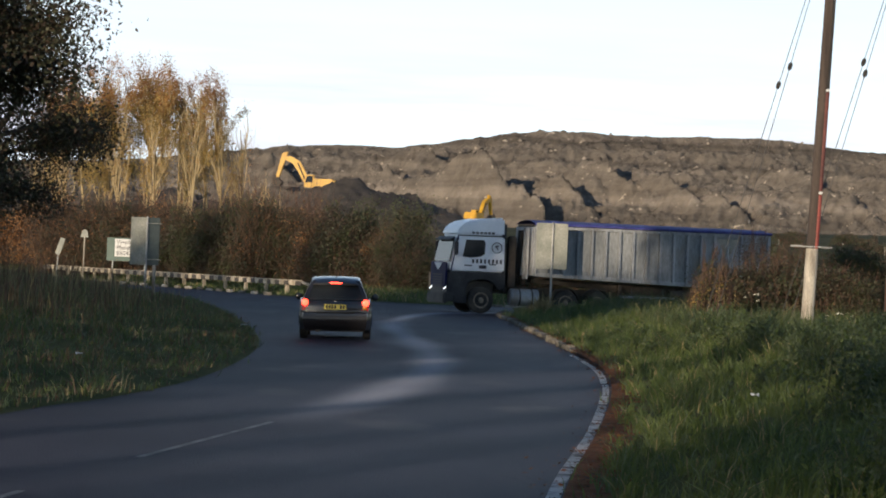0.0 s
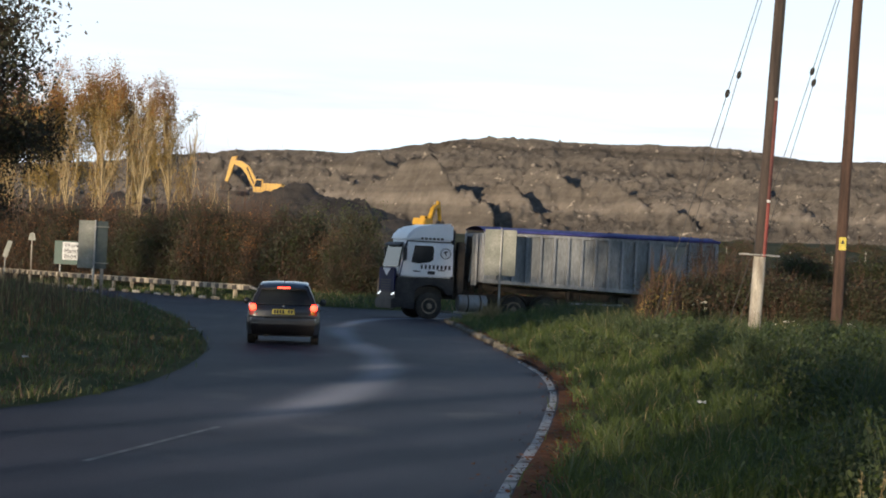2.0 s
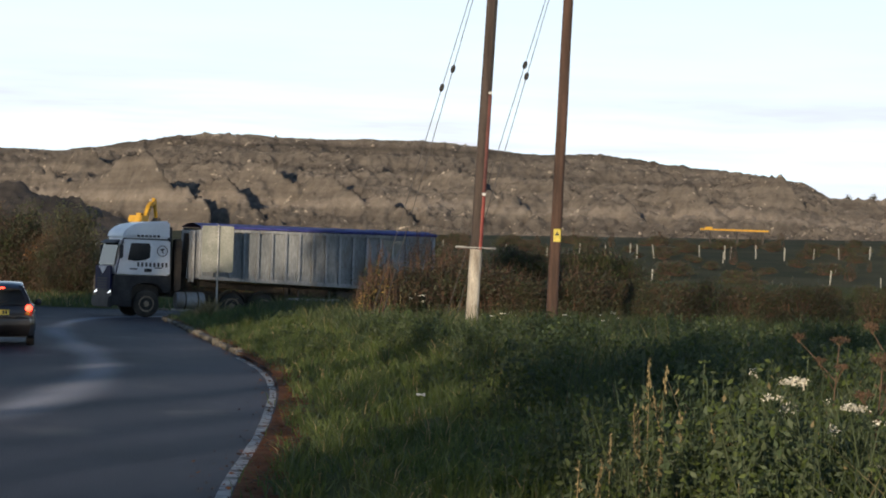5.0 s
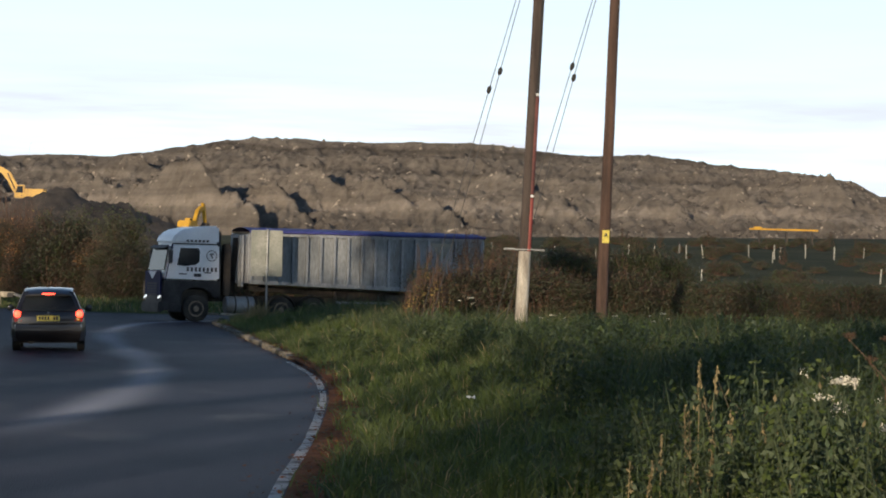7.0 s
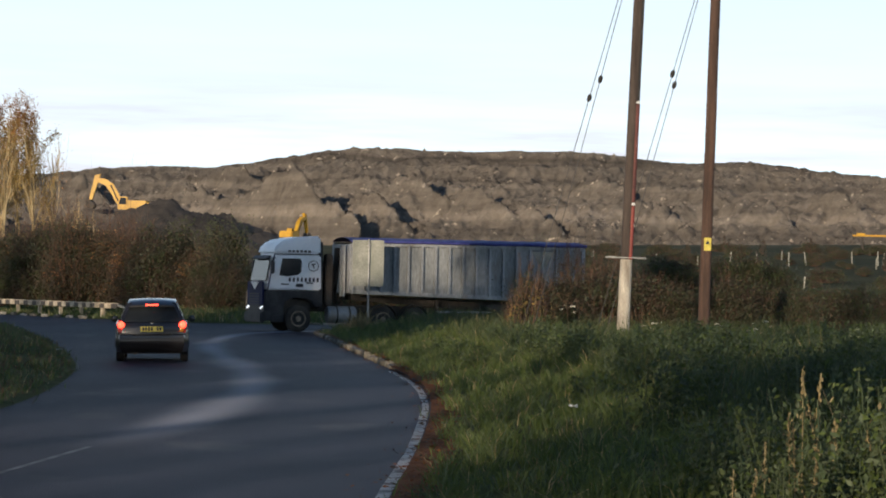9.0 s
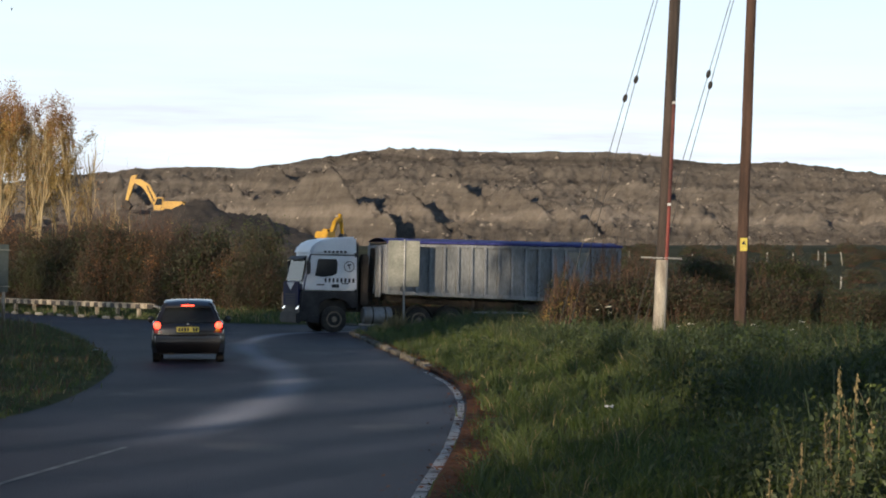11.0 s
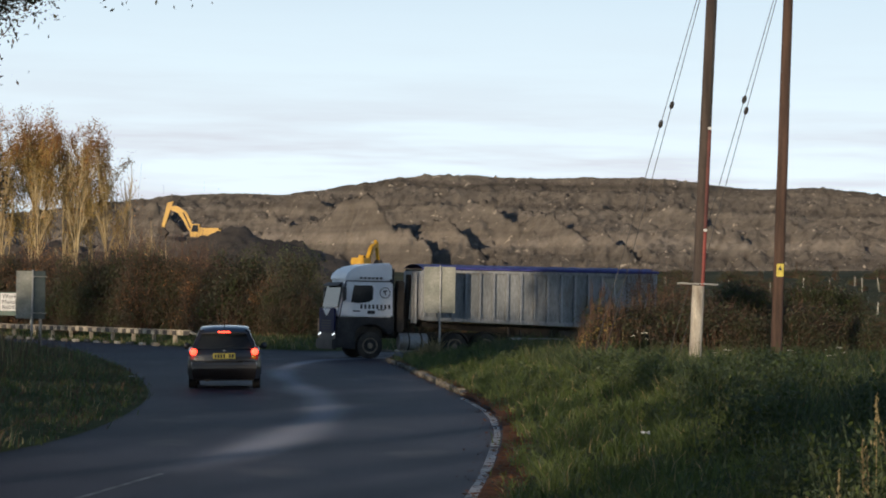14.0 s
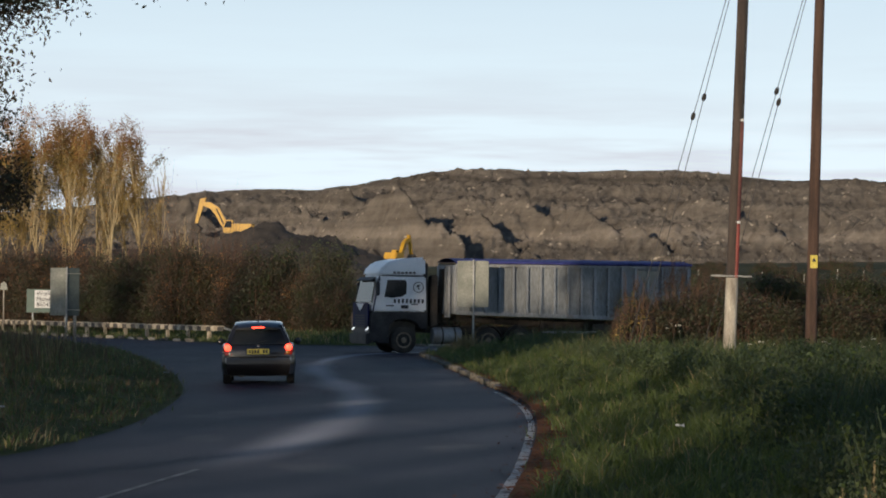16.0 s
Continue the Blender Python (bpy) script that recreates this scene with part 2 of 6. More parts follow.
def mesh_arrays(name, verts, faces, mats, index=None, smooth=False):
    """A mesh from arrays of corners and of faces that all have the same number of corners."""
    verts, faces = np.asarray(verts, np.float32), np.asarray(faces, np.int32)
    me = bpy.data.meshes.new(name)
    k = faces.shape[1]
    me.vertices.add(len(verts))
    me.vertices.foreach_set("co", verts.ravel())
    me.loops.add(faces.size)
    me.loops.foreach_set("vertex_index", faces.ravel())
    me.polygons.add(len(faces))
    me.polygons.foreach_set("loop_start", np.arange(0, faces.size, k, dtype=np.int32))
    if smooth:
        me.polygons.foreach_set("use_smooth", np.ones(len(faces), bool))
    for m in mats:
        me.materials.append(m)
    if index is not None:
        me.polygons.foreach_set("material_index", np.asarray(index, np.int32))
    me.update(calc_edges=True)
    return me


def tubes(segs, n=5):
    """Tapered tubes for rows of (p, q, r0, r1)."""
    s = np.array([[*p, *q, a, b] for p, q, a, b in segs], float)
    p, q = s[:, :3], s[:, 3:6]
    w = q - p
    w /= np.linalg.norm(w, axis=1, keepdims=True) + 1e-9
    u = np.cross(w, np.array([0.31, 0.9, 0.3]))
    u /= np.linalg.norm(u, axis=1, keepdims=True) + 1e-9
    t = np.cross(w, u)
    a = 2 * np.pi * np.arange(n) / n
    ring = np.cos(a)[None, :, None] * u[:, None] + np.sin(a)[None, :, None] * t[:, None]
    v = np.concatenate([p[:, None] + ring * s[:, 6][:, None, None], q[:, None] + ring * s[:, 7][:, None, None]], 1).reshape(-1, 3)
    j = np.arange(n)
    f = np.stack([j, (j + 1) % n, n + (j + 1) % n, n + j], 1)
    return v, (np.arange(len(s))[:, None, None] * 2 * n + f[None]).reshape(-1, 4)


def leaf_quads(rng, centres, size, droop=0.0):
    """Small lozenge leaves, turned at random, one at each centre."""
    c = np.asarray(centres, float)
    k = len(c)
    a = rng.normal(size=(k, 3))
    a[:, 2] -= droop
    a /= np.linalg.norm(a, axis=1, keepdims=True)
    b = np.cross(a, rng.normal(size=(k, 3)))
    b /= np.linalg.norm(b, axis=1, keepdims=True) + 1e-9
    s = (size * rng.uniform(0.6, 1.35, k))[:, None]
    lift = np.cross(a, b) * s * 0.12
    v = np.stack([c - a * s * 0.5, c + b * s * 0.23 + lift, c + a * s * 0.5, c - b * s * 0.23 + lift], 1).reshape(-1, 3)
    return v, np.arange(4 * k).reshape(-1, 4)


def smooth_line(pts, step=1.0):
    """A curve through the points, cut into even steps."""
    pts = [np.array(p, float) for p in pts]
    ext = [2 * pts[0] - pts[1], *pts, 2 * pts[-1] - pts[-2]]
    out = []
    for i in range(1, len(ext) - 2):
        a, b, c, d = ext[i - 1:i + 3]
        k = max(2, int(np.linalg.norm(c - b) / step))
        for t in np.linspace(0, 1, k, endpoint=False):
            out.append(0.5 * (2 * b + (c - a) * t + (2 * a - 5 * b + 4 * c - d) * t * t + (3 * b - a - 3 * c + d) * t ** 3))
    out.append(pts[-1])
    return np.array(out)


def line_distance(p, line):
    """Distance of each point from a polyline."""
    p, best = np.asarray(p, float)[:, :2], np.full(len(p), 1e9)
    for a, b in zip(line[:-1], line[1:]):
        ab = b - a
        t = np.clip(((p - a) @ ab) / (ab @ ab + 1e-12), 0, 1)
        best = np.minimum(best, np.linalg.norm(p - a - t[:, None] * ab, axis=1))
    return best


def inside(p, poly):
    p = np.asarray(p, float)
    x, y, hit = p[:, 0], p[:, 1], np.zeros(len(p), bool)
    for a, b in zip(poly, np.roll(poly, -1, 0)):
        hit ^= ((a[1] > y) != (b[1] > y)) & (x < (b[0] - a[0]) * (y - a[1]) / (b[1] - a[1] + 1e-12) + a[0])
    return hit


def sheet(name, poly, height, mat, step):
    """Ground within an outline, with corners step apart inside it."""
    lo, hi = poly.min(0), poly.max(0)
    gx, gy = np.meshgrid(np.arange(lo[0], hi[0], step), np.arange(lo[1], hi[1], step))
    grid = np.c_[gx.ravel(), gy.ravel()] + np.random.RandomState(3).uniform(-0.2, 0.2, (gx.size, 2)) * step
    grid = grid[inside(grid, poly)]
    grid = grid[line_distance(grid, np.vstack([poly, poly[:1]])) > step * 0.4]
    pts = np.vstack([poly, grid])
    k = len(poly)
    co, _, faces, *_ = geometry.delaunay_2d_cdt([Vector(p) for p in pts], [(i, (i + 1) % k) for i in range(k)], [], 1, 1e-4)
    xy = np.array([(c.x, c.y) for c in co])
    v = np.c_[xy, height(xy)]
    f = np.array([q for q in faces if len(q) == 3])
    return tagged(new(name, mesh_arrays(name, v, f, [mat], smooth=True)), kind="structure")


def waves(xy, scale, seed=0.0):
    """A gentle uneven swell, about one scale across."""
    x, y = xy[:, 0] * 6.3 / scale + seed * 3.1, xy[:, 1] * 6.3 / scale + seed * 1.7
    return 0.45 * (np.sin(0.5 * x + 1.3 * np.sin(0.31 * y + seed)) * np.sin(0.53 * y + 1.1 * np.sin(0.37 * x)) + 0.6 * np.sin(1.17 * x + 0.43 * y + 1.6 * np.sin(0.71 * y)) * np.sin(0.97 * y - 0.29 * x))


def ease(t):
    t = np.clip(t, 0, 1)
    return t * t * (3 - 2 * t)


# ---------------------------------------------------------------- roads and verges
RIGHT_EDGE = smooth_line([(-1.6, -20), (-0.6, 0), (0.35, 14), (0.91, 22.8), (1.3, 27.5), (1.75, 33.4), (2.2, 41), (2.38, 48), (2.15, 56.5), (1.8, 65), (1.35, 75.5), (0.95, 86), (0.6, 94), (1.4, 98.5), (4.5, 101.5), (12, 107), (25, 118), (45, 138)])
LEFT_EDGE = smooth_line([(-8.6, -20), (-7.6, 0), (-6.6, 15), (-5.55, 29), (-4.9, 33), (-4.4, 39), (-4.5, 48.5), (-5.15, 58), (-6.85, 72), (-9.4, 88), (-12.6, 104), (-19.5, 121), (-30, 143), (-44, 170)])
FAR_EDGE = smooth_line([(46, 154), (40, 148), (25, 131), (12, 119.5), (4, 114.5), (0.4, 113.2), (-3.5, 113), (-6.7, 115.4), (-10.6, 120), (-15.7, 129.2), (-22.3, 140), (-34, 161), (-47, 186)])


def rise(y):
    return 8.0 * ease((np.asarray(y, float) - 118) / 420) * 2.0 * 0.62


def right_height(xy):
    d = line_distance(xy, RIGHT_EDGE)
    return 0.05 + 0.40 * ease(d / 4.5) + (0.19 * waves(xy, 2.6, 4.2) + 0.13 * waves(xy, 1.1, 2.3)) * ease(d / 1.2)


def left_height(xy):
    d = line_distance(xy, LEFT_EDGE)
    return 0.006 + 0.58 * ease(d / 5.5) + 0.12 * waves(xy, 3.0, 7.7) * ease(d / 1.5)


def far_height(xy):
    d = line_distance(xy, FAR_EDGE)
    return 0.006 + 0.38 * ease(d / 5.0) + rise(xy[:, 1]) * ease(d / 12) + 0.1 * waves(xy, 3.0, 1.1) * ease(d / 2)


ROAD = np.vstack([RIGHT_EDGE + np.array([0.7, -0.5]), FAR_EDGE + np.array([0.4, 0.8]), LEFT_EDGE[::-1] - np.array([0.8, 0])])
sheet("road", ROAD, lambda xy: 0 * xy[:, 0], M_ASPHALT, 6.0)
RIGHT_POLY = np.vstack([RIGHT_EDGE, [(60, 138), (60, -20)]])
LEFT_POLY = np.vstack([LEFT_EDGE, [(-60, 170), (-60, -20)]])
FAR_POLY = np.vstack([FAR_EDGE, [(-60, 186), (-60, 230), (75, 230), (75, 154)]])
sheet("verge_right", RIGHT_POLY, right_height, M_SOIL, 0.9)
sheet("verge_left", LEFT_POLY, left_height, M_SOIL, 1.6)
sheet("verge_far", FAR_POLY, far_height, M_SOIL, 2.2)


def ground_height(x, y):
    z = rise(y) - 0.35 + np.clip((x - 20) * 0.02, -1, 4) * ease((y - 200) / 150)
    return np.where(y < 118, -0.4, z)


gx = np.concatenate([-np.geomspace(4500, 80, 22), np.linspace(-70, 240, 63), np.geomspace(260, 4500, 20)])
gy = np.concatenate([-np.geomspace(4500, 60, 16), np.linspace(-40, 420, 93), np.geomspace(440, 4900, 26)])
X, Y = np.meshgrid(gx, gy)
Zg = ground_height(X, Y)
k0, k1 = X.shape
ids = np.arange(k0 * k1).reshape(k0, k1)
quads = np.stack([ids[:-1, :-1], ids[:-1, 1:], ids[1:, 1:], ids[1:, :-1]], -1).reshape(-1, 4)
tagged(new("ground", mesh_arrays("ground", np.c_[X.ravel(), Y.ravel(), Zg.ravel()], quads, [M_FIELD], smooth=True)), kind="structure")


def strip(name, line, left, right, z, mat, ends=(0, 1)):
    """A flat band along a line, from left to right metres beside it, on the road."""
    n0, n1 = int(len(line) * ends[0]), max(int(len(line) * ends[1]), 2)
    line = line[n0:n1]
    d = np.gradient(line, axis=0)
    d /= np.linalg.norm(d, axis=1, keepdims=True)
    nrm = np.c_[d[:, 1], -d[:, 0]]
    left, right = np.broadcast_to(left, len(line))[:, None], np.broadcast_to(right, len(line))[:, None]
    a, b = line + nrm * left, line + nrm * right
    v = np.vstack([np.c_[a, np.full(len(a), z)], np.c_[b, np.full(len(b), z)]])
    k = len(line)
    j = np.arange(k - 1)
    return tagged(new(name, mesh_arrays(name, v, np.stack([j, j + k, j + k + 1, j + 1], 1), [mat])), kind="structure")

# markings, pale trail and litter on the road
side = RIGHT_EDGE[(RIGHT_EDGE[:, 1] > 12) & (RIGHT_EDGE[:, 1] < 57) & (RIGHT_EDGE[:, 0] < 3)]
rl = np.random.RandomState(5)
cuts = [0]
while cuts[-1] < len(side) - 1:
    cuts.append(min(cuts[-1] + rl.randint(2, 5), len(side) - 1))
for a, b in zip(cuts[:-1], cuts[1:]):
    strip("edge_line", smooth_line(side[a:b + 1], 0.3)[: -1 if rl.rand() < 0.3 else None], -0.22 + rl.uniform(-0.015, 0.015), -0.10, 0.005, M_PAINT)
strip("litter_band", RIGHT_EDGE[(RIGHT_EDGE[:, 1] > 5) & (RIGHT_EDGE[:, 1] < 95) & (RIGHT_EDGE[:, 0] < 3)], -0.06, 0.40, 0.074, M_LITTER)
for y0, x0, y1, x1 in ((17.4, -3.95, 20.2, -3.66), (23.9, -3.23, 29.7, -2.45)):
    strip("centre_line", np.array([(x0 + (x1 - x0) * t, y0 + (y1 - y0) * t) for t in np.linspace(0, 1, 12)]), -0.04, 0.04, 0.005, M_PAINT_FAINT)
give_way = smooth_line([(-0.2, 92.5), (-4, 93.6), (-9, 98.5)], 0.5)
for i in range(0, len(give_way) - 2, 2):
    strip("give_way_line", give_way[i:i + 2], -0.1, 0.1, 0.005, M_PAINT_FAINT)
trail = smooth_line([(-2.5, 28.5), (-2.1, 31.5), (-1.55, 36), (-1.05, 42), (-0.9, 48), (-1.15, 55), (-1.9, 64), (-2.6, 73), (-2.75, 82), (-2.1, 92), (-0.5, 97.5), (4, 103.5), (14, 112)], 0.8)
wob = np.array([0.75 + 0.5 * noise.noise(Vector((i * 0.13, 2.2, 0))) for i in range(len(trail))])
cols = np.linspace(-1, 1, 9)
td = np.gradient(trail, axis=0)
td /= np.linalg.norm(td, axis=1, keepdims=True)
tn = np.c_[td[:, 1], -td[:, 0]]
wide = (0.85 * wob)[:, None, None]
tv = trail[:, None] + tn[:, None] * cols[None, :, None] * wide
along = ease(np.linspace(0, 1, len(trail)) / 0.08) * (0.72 + 0.28 * np.sin(np.arange(len(trail)) * 0.21) ** 2)
fade = (ease(1 - np.abs(cols))[None] * along[:, None]).ravel()
ti = np.arange(len(trail) * 9).reshape(-1, 9)
tq = np.stack([ti[:-1, :-1], ti[:-1, 1:], ti[1:, 1:], ti[1:, :-1]], -1).reshape(-1, 4)
me = mesh_arrays("pale_trail", np.c_[tv.reshape(-1, 2), np.full(tv.shape[0] * 9, 0.002)], tq, [M_TRAIL])
me.attributes.new("trail_tone", "FLOAT", "POINT").data.foreach_set("value", fade.astype(np.float32))
tagged(new("pale_trail", me), kind="structure")

# ---------------------------------------------------------------- spoil heap
m = bpy.data.materials.new("spoil")
m.use_nodes = True
n, l = m.node_tree.nodes, m.node_tree.links
tc = n.new("ShaderNodeTexCoord")
sep = n.new("ShaderNodeSeparateXYZ")
warp = n.new("ShaderNodeTexNoise")
warp.inputs["Scale"].default_value, warp.inputs["Detail"].default_value = 0.03, 5
l.new(tc.outputs["Object"], warp.inputs["Vector"])
l.new(tc.outputs["Object"], sep.inputs[0])
mul = n.new("ShaderNodeMath")
mul.operation, mul.inputs[1].default_value = "MULTIPLY_ADD", 7.0
l.new(warp.outputs["Fac"], mul.inputs[0])
l.new(sep.outputs["Z"], mul.inputs[2])
cmb = n.new("ShaderNodeCombineXYZ")
l.new(mul.outputs[0], cmb.inputs["Z"])
band = n.new("ShaderNodeTexNoise")
band.inputs["Scale"].default_value, band.inputs["Detail"].default_value = 0.16, 3
l.new(cmb.outputs[0], band.inputs["Vector"])
ramp = n.new("ShaderNodeValToRGB")
ramp.color_ramp.elements[0].position, ramp.color_ramp.elements[1].position = 0.36, 0.62
ramp.color_ramp.elements[0].color, ramp.color_ramp.elements[1].color = (0.052, 0.047, 0.042, 1), (0.205, 0.180, 0.152, 1)
l.new(band.outputs["Fac"], ramp.inputs["Fac"])
blot = n.new("ShaderNodeTexNoise")
blot.inputs["Scale"].default_value, blot.inputs["Detail"].default_value, blot.inputs["Roughness"].default_value = 0.22, 10, 0.7
l.new(tc.outputs["Object"], blot.inputs["Vector"])
over = n.new("ShaderNodeMixRGB")
over.blend_type, over.inputs[0].default_value = "OVERLAY", 0.8
l.new(ramp.outputs["Color"], over.inputs[1])
l.new(blot.outputs["Fac"], over.inputs[2])
rock = n.new("ShaderNodeTexNoise")
rock.inputs["Scale"].default_value, rock.inputs["Detail"].default_value = 0.35, 4
l.new(tc.outputs["Object"], rock.inputs["Vector"])
rr = n.new("ShaderNodeValToRGB")
rr.color_ramp.elements[0].position, rr.color_ramp.elements[1].position = 0.66, 0.72
l.new(rock.outputs["Fac"], rr.inputs["Fac"])
mixr = n.new("ShaderNodeMixRGB")
mixr.inputs[2].default_value = (0.42, 0.37, 0.30, 1)
l.new(rr.outputs["Color"], mixr.inputs[0])
l.new(over.outputs["Color"], mixr.inputs[1])
l.new(mixr.outputs["Color"], n["Principled BSDF"].inputs["Base Color"])
n["Principled BSDF"].inputs["Roughness"].default_value = 0.95
n["Principled BSDF"].inputs["Diffuse Roughness"].default_value = 0.8
duller(m, 0.05)
bp = n.new("ShaderNodeBump")
bp.inputs["Strength"].default_value, bp.inputs["Distance"].default_value = 0.8, 2.5
l.new(blot.outputs["Fac"], bp.inputs["Height"])
l.new(bp.outputs["Normal"], n["Principled BSDF"].inputs["Normal"])
M_SPOIL = m
M_COAL = material("dark_spoil", (0.022, 0.020, 0.019), (0.06, 0.052, 0.045), 0.15, 0.95, 0.8, 2.0)

CREST_X = [-140, -90, -70, -55, -46, -36, -24, -14, 9, 23, 42, 56, 80, 111, 122, 143, 162, 185, 192, 212, 220, 240, 300]
CREST_Z = [24, 28.0, 30.1, 32.3, 33.5, 33.2, 33.3, 34.9, 38.9, 39.4, 39.4, 39.7, 39.0, 37.6, 37.9, 35.5, 34.5, 31.8, 28.0, 27.3, 25.5, 22.0, 18]


def ridged(x, y, z):
    return 1 - abs(noise.noise(Vector((x, y, z)))) * 2


def spoil_heap():
    """A long heap in four benches, gullied, with slumps across its face."""
    us = np.linspace(-140, 300, 760)
    vs = np.concatenate([np.linspace(0, 1, 170), np.linspace(1.02, 1.5, 14)])
    slumps = ((20, 0.3, 10, 3.5), (48, 0.35, 10, 3.0), (-16, 0.7, 10, 2.5), (86, 0.55, 12, 2.5), (100, 0.3, 10, 2.0), (132, 0.3, 10, 2.0), (-6, 0.28, 16, 5.0), (8, 0.16, 22, 5.0), (30, 0.47, 13, 3.2), (-30, 0.5, 9, 3.0), (-62, 0.62, 14, 3.0), (64, 0.25, 10, 2.5), (112, 0.5, 9, 2.5), (150, 0.45, 9, 2.5), (176, 0.62, 12, 3.0))
    V = np.zeros((len(vs), len(us), 3))
    for i, v in enumerate(vs):
        for j, u in enumerate(us):
            top = np.interp(u, CREST_X, CREST_Z) + 0.45 * noise.noise(Vector((u / 6, 3.3, 0))) + 0.22 * noise.noise(Vector((u / 1.6, 8.3, 0)))
            y = 560 + 140 * v
            x = u * y / 700
            base = 8.6 + 0.022 * max(x, -40)
            if v <= 1:
                w = v + 0.05 * noise.noise(Vector((u / 30, v * 2, 5)))
                s = w * 5.2
                k = math.floor(s)
                fr = s - k
                step = (k + (0.30 * fr / 0.62 if fr < 0.62 else 0.30 + 0.70 * ease((fr - 0.62) / 0.38))) / 5.2
                h = 0.3 * w + 0.7 * step
                z = base + (top - base) * min(max(h, 0), 1.0)
                fade = min(v / 0.08, 1) * min((1 - v) / 0.07, 1)
                g = 1.5 * noise.fractal(Vector((u / 15 - v * 6, v * 13, 1.0)), 0.75, 2.1, 6) + 1.15 * noise.fractal(Vector((u / 3.2 - v * 14, v * 30, 3.0)), 0.8, 2.1, 3)
                c = noise.noise(Vector((u / 15 - v * 5, v * 3, 6)))
                g -= 2.2 * math.exp(-(c / 0.035) ** 2) * (0.4 + 0.6 * noise.noise(Vector((u / 25, v * 4, 12))))
                g += 0.9 * noise.noise(Vector((u / 22, v * 5, 9))) + 0.35 * noise.noise(Vector((u / 1.1, v * 50, 4)))
                for su, sv, wd, dep in slumps:
                    a = math.exp(-((v - sv) / (0.04 + wd / 260)) ** 2)
                    if a < 0.03 or abs(u - su) > 50:
                        continue
                    du = (u - su) + (v - sv) * 85 + 2.5 * noise.noise(Vector((v * 14, su, 0))) + 0.9 * noise.noise(Vector((v * 60, su, 3)))
                    saw = max(0.0, 1 + du / 13) if du < 0 else max(0.0, 1 - du / 0.9)
                    g += 2.1 * a * dep * (saw - 0.9 * math.exp(-((du - 3.6) / 2.2) ** 2))
                z += g * fade
            else:
                z = top - (v - 1) * 55
                y = 700 + (v - 1) * 300
            V[i, j] = (x, y, z)
    a, b = V.shape[:2]
    idx = np.arange(a * b).reshape(a, b)
    q = np.stack([idx[:-1, :-1], idx[:-1, 1:], idx[1:, 1:], idx[1:, :-1]], -1).reshape(-1, 4)
    return tagged(new("spoil_heap", mesh_arrays("spoil_heap", V.reshape(-1, 3), q, [M_SPOIL])), "long grey-brown quarry spoil heap with eroded benches", "spoil heap", kind="structure")


heap = spoil_heap()
# stones strewn over the face
sr = np.random.RandomState(31)
hv = np.empty(len(heap.data.vertices) * 3, np.float32)
heap.data.vertices.foreach_get("co", hv)
hv = hv.reshape(-1, 3)
at_rock = hv[sr.randint(0, 170 * 760, 3600)]
rock = np.array([(1, 0, 0), (-1, 0, 0), (0, 1, 0), (0, -1, 0), (0, 0, 1), (0, 0, -1)], float)
rf = np.array([(0, 2, 4), (2, 1, 4), (1, 3, 4), (3, 0, 4), (2, 0, 5), (1, 2, 5), (3, 1, 5), (0, 3, 5)])
rv = at_rock[:, None] + rock[None] * (0.15 + 0.5 * sr.rand(3600, 1, 1) ** 6) * sr.uniform(0.6, 1.3, (3600, 6, 3))
M_STONE = material("pale_stone", (0.13, 0.11, 0.09), (0.34, 0.29, 0.23), 0.4, 0.9, 0.2, 3, vary=0.4)
tagged(new("loose_stones", mesh_arrays("loose_stones", rv.reshape(-1, 3), (np.arange(3600)[:, None, None] * 6 + rf[None]).reshape(-1, 3), [M_STONE])), "pale loose stones strewn over the spoil heap", "stones", kind="stuff")


def mound(name, label, cx, cy, rx, ry, h, mat, seed):
    nu, nv = 90, 60
    gu, gv = np.meshgrid(np.linspace(-1, 1, nu), np.linspace(-1, 1, nv))
    V = []
    for a, b in zip(gu.ravel(), gv.ravel()):
        r = math.hypot(a, b)
        z = h * max(0, 1 - r ** 1.7) * (1 + 0.35 * noise.noise(Vector((a * 3, b * 3, seed)))) + (1.1 * noise.noise(Vector((a * 7, b * 7, seed))) + 0.8 * noise.noise(Vector((a * 19, b * 19, seed)))) * max(0, 1 - r) ** 0.5
        x, y = cx + a * rx, cy + b * ry
        V.append((x, y, float(ground_height(np.array(x), np.array(y))) - 0.5 + z))
    idx = np.arange(nu * nv).reshape(nv, nu)
    q = np.stack([idx[:-1, :-1], idx[:-1, 1:], idx[1:, 1:], idx[1:, :-1]], -1).reshape(-1, 4)
    return tagged(new(name, mesh_arrays(name, V, q, [mat])), label, "earth mound")


mound("earth_mound", "black heap of tipped earth behind the hedge", -16, 330, 19, 14, 7.8, M_COAL, 1.0)
mound("earth_mound", "grey bank of spoil under the excavator", -38, 541, 30, 24, 9.0, M_SPOIL, 3.0)
mound("earth_mound", "low dark earth bank at the foot of the heap", -42, 345, 24, 14, 5.2, M_COAL, 2.0)


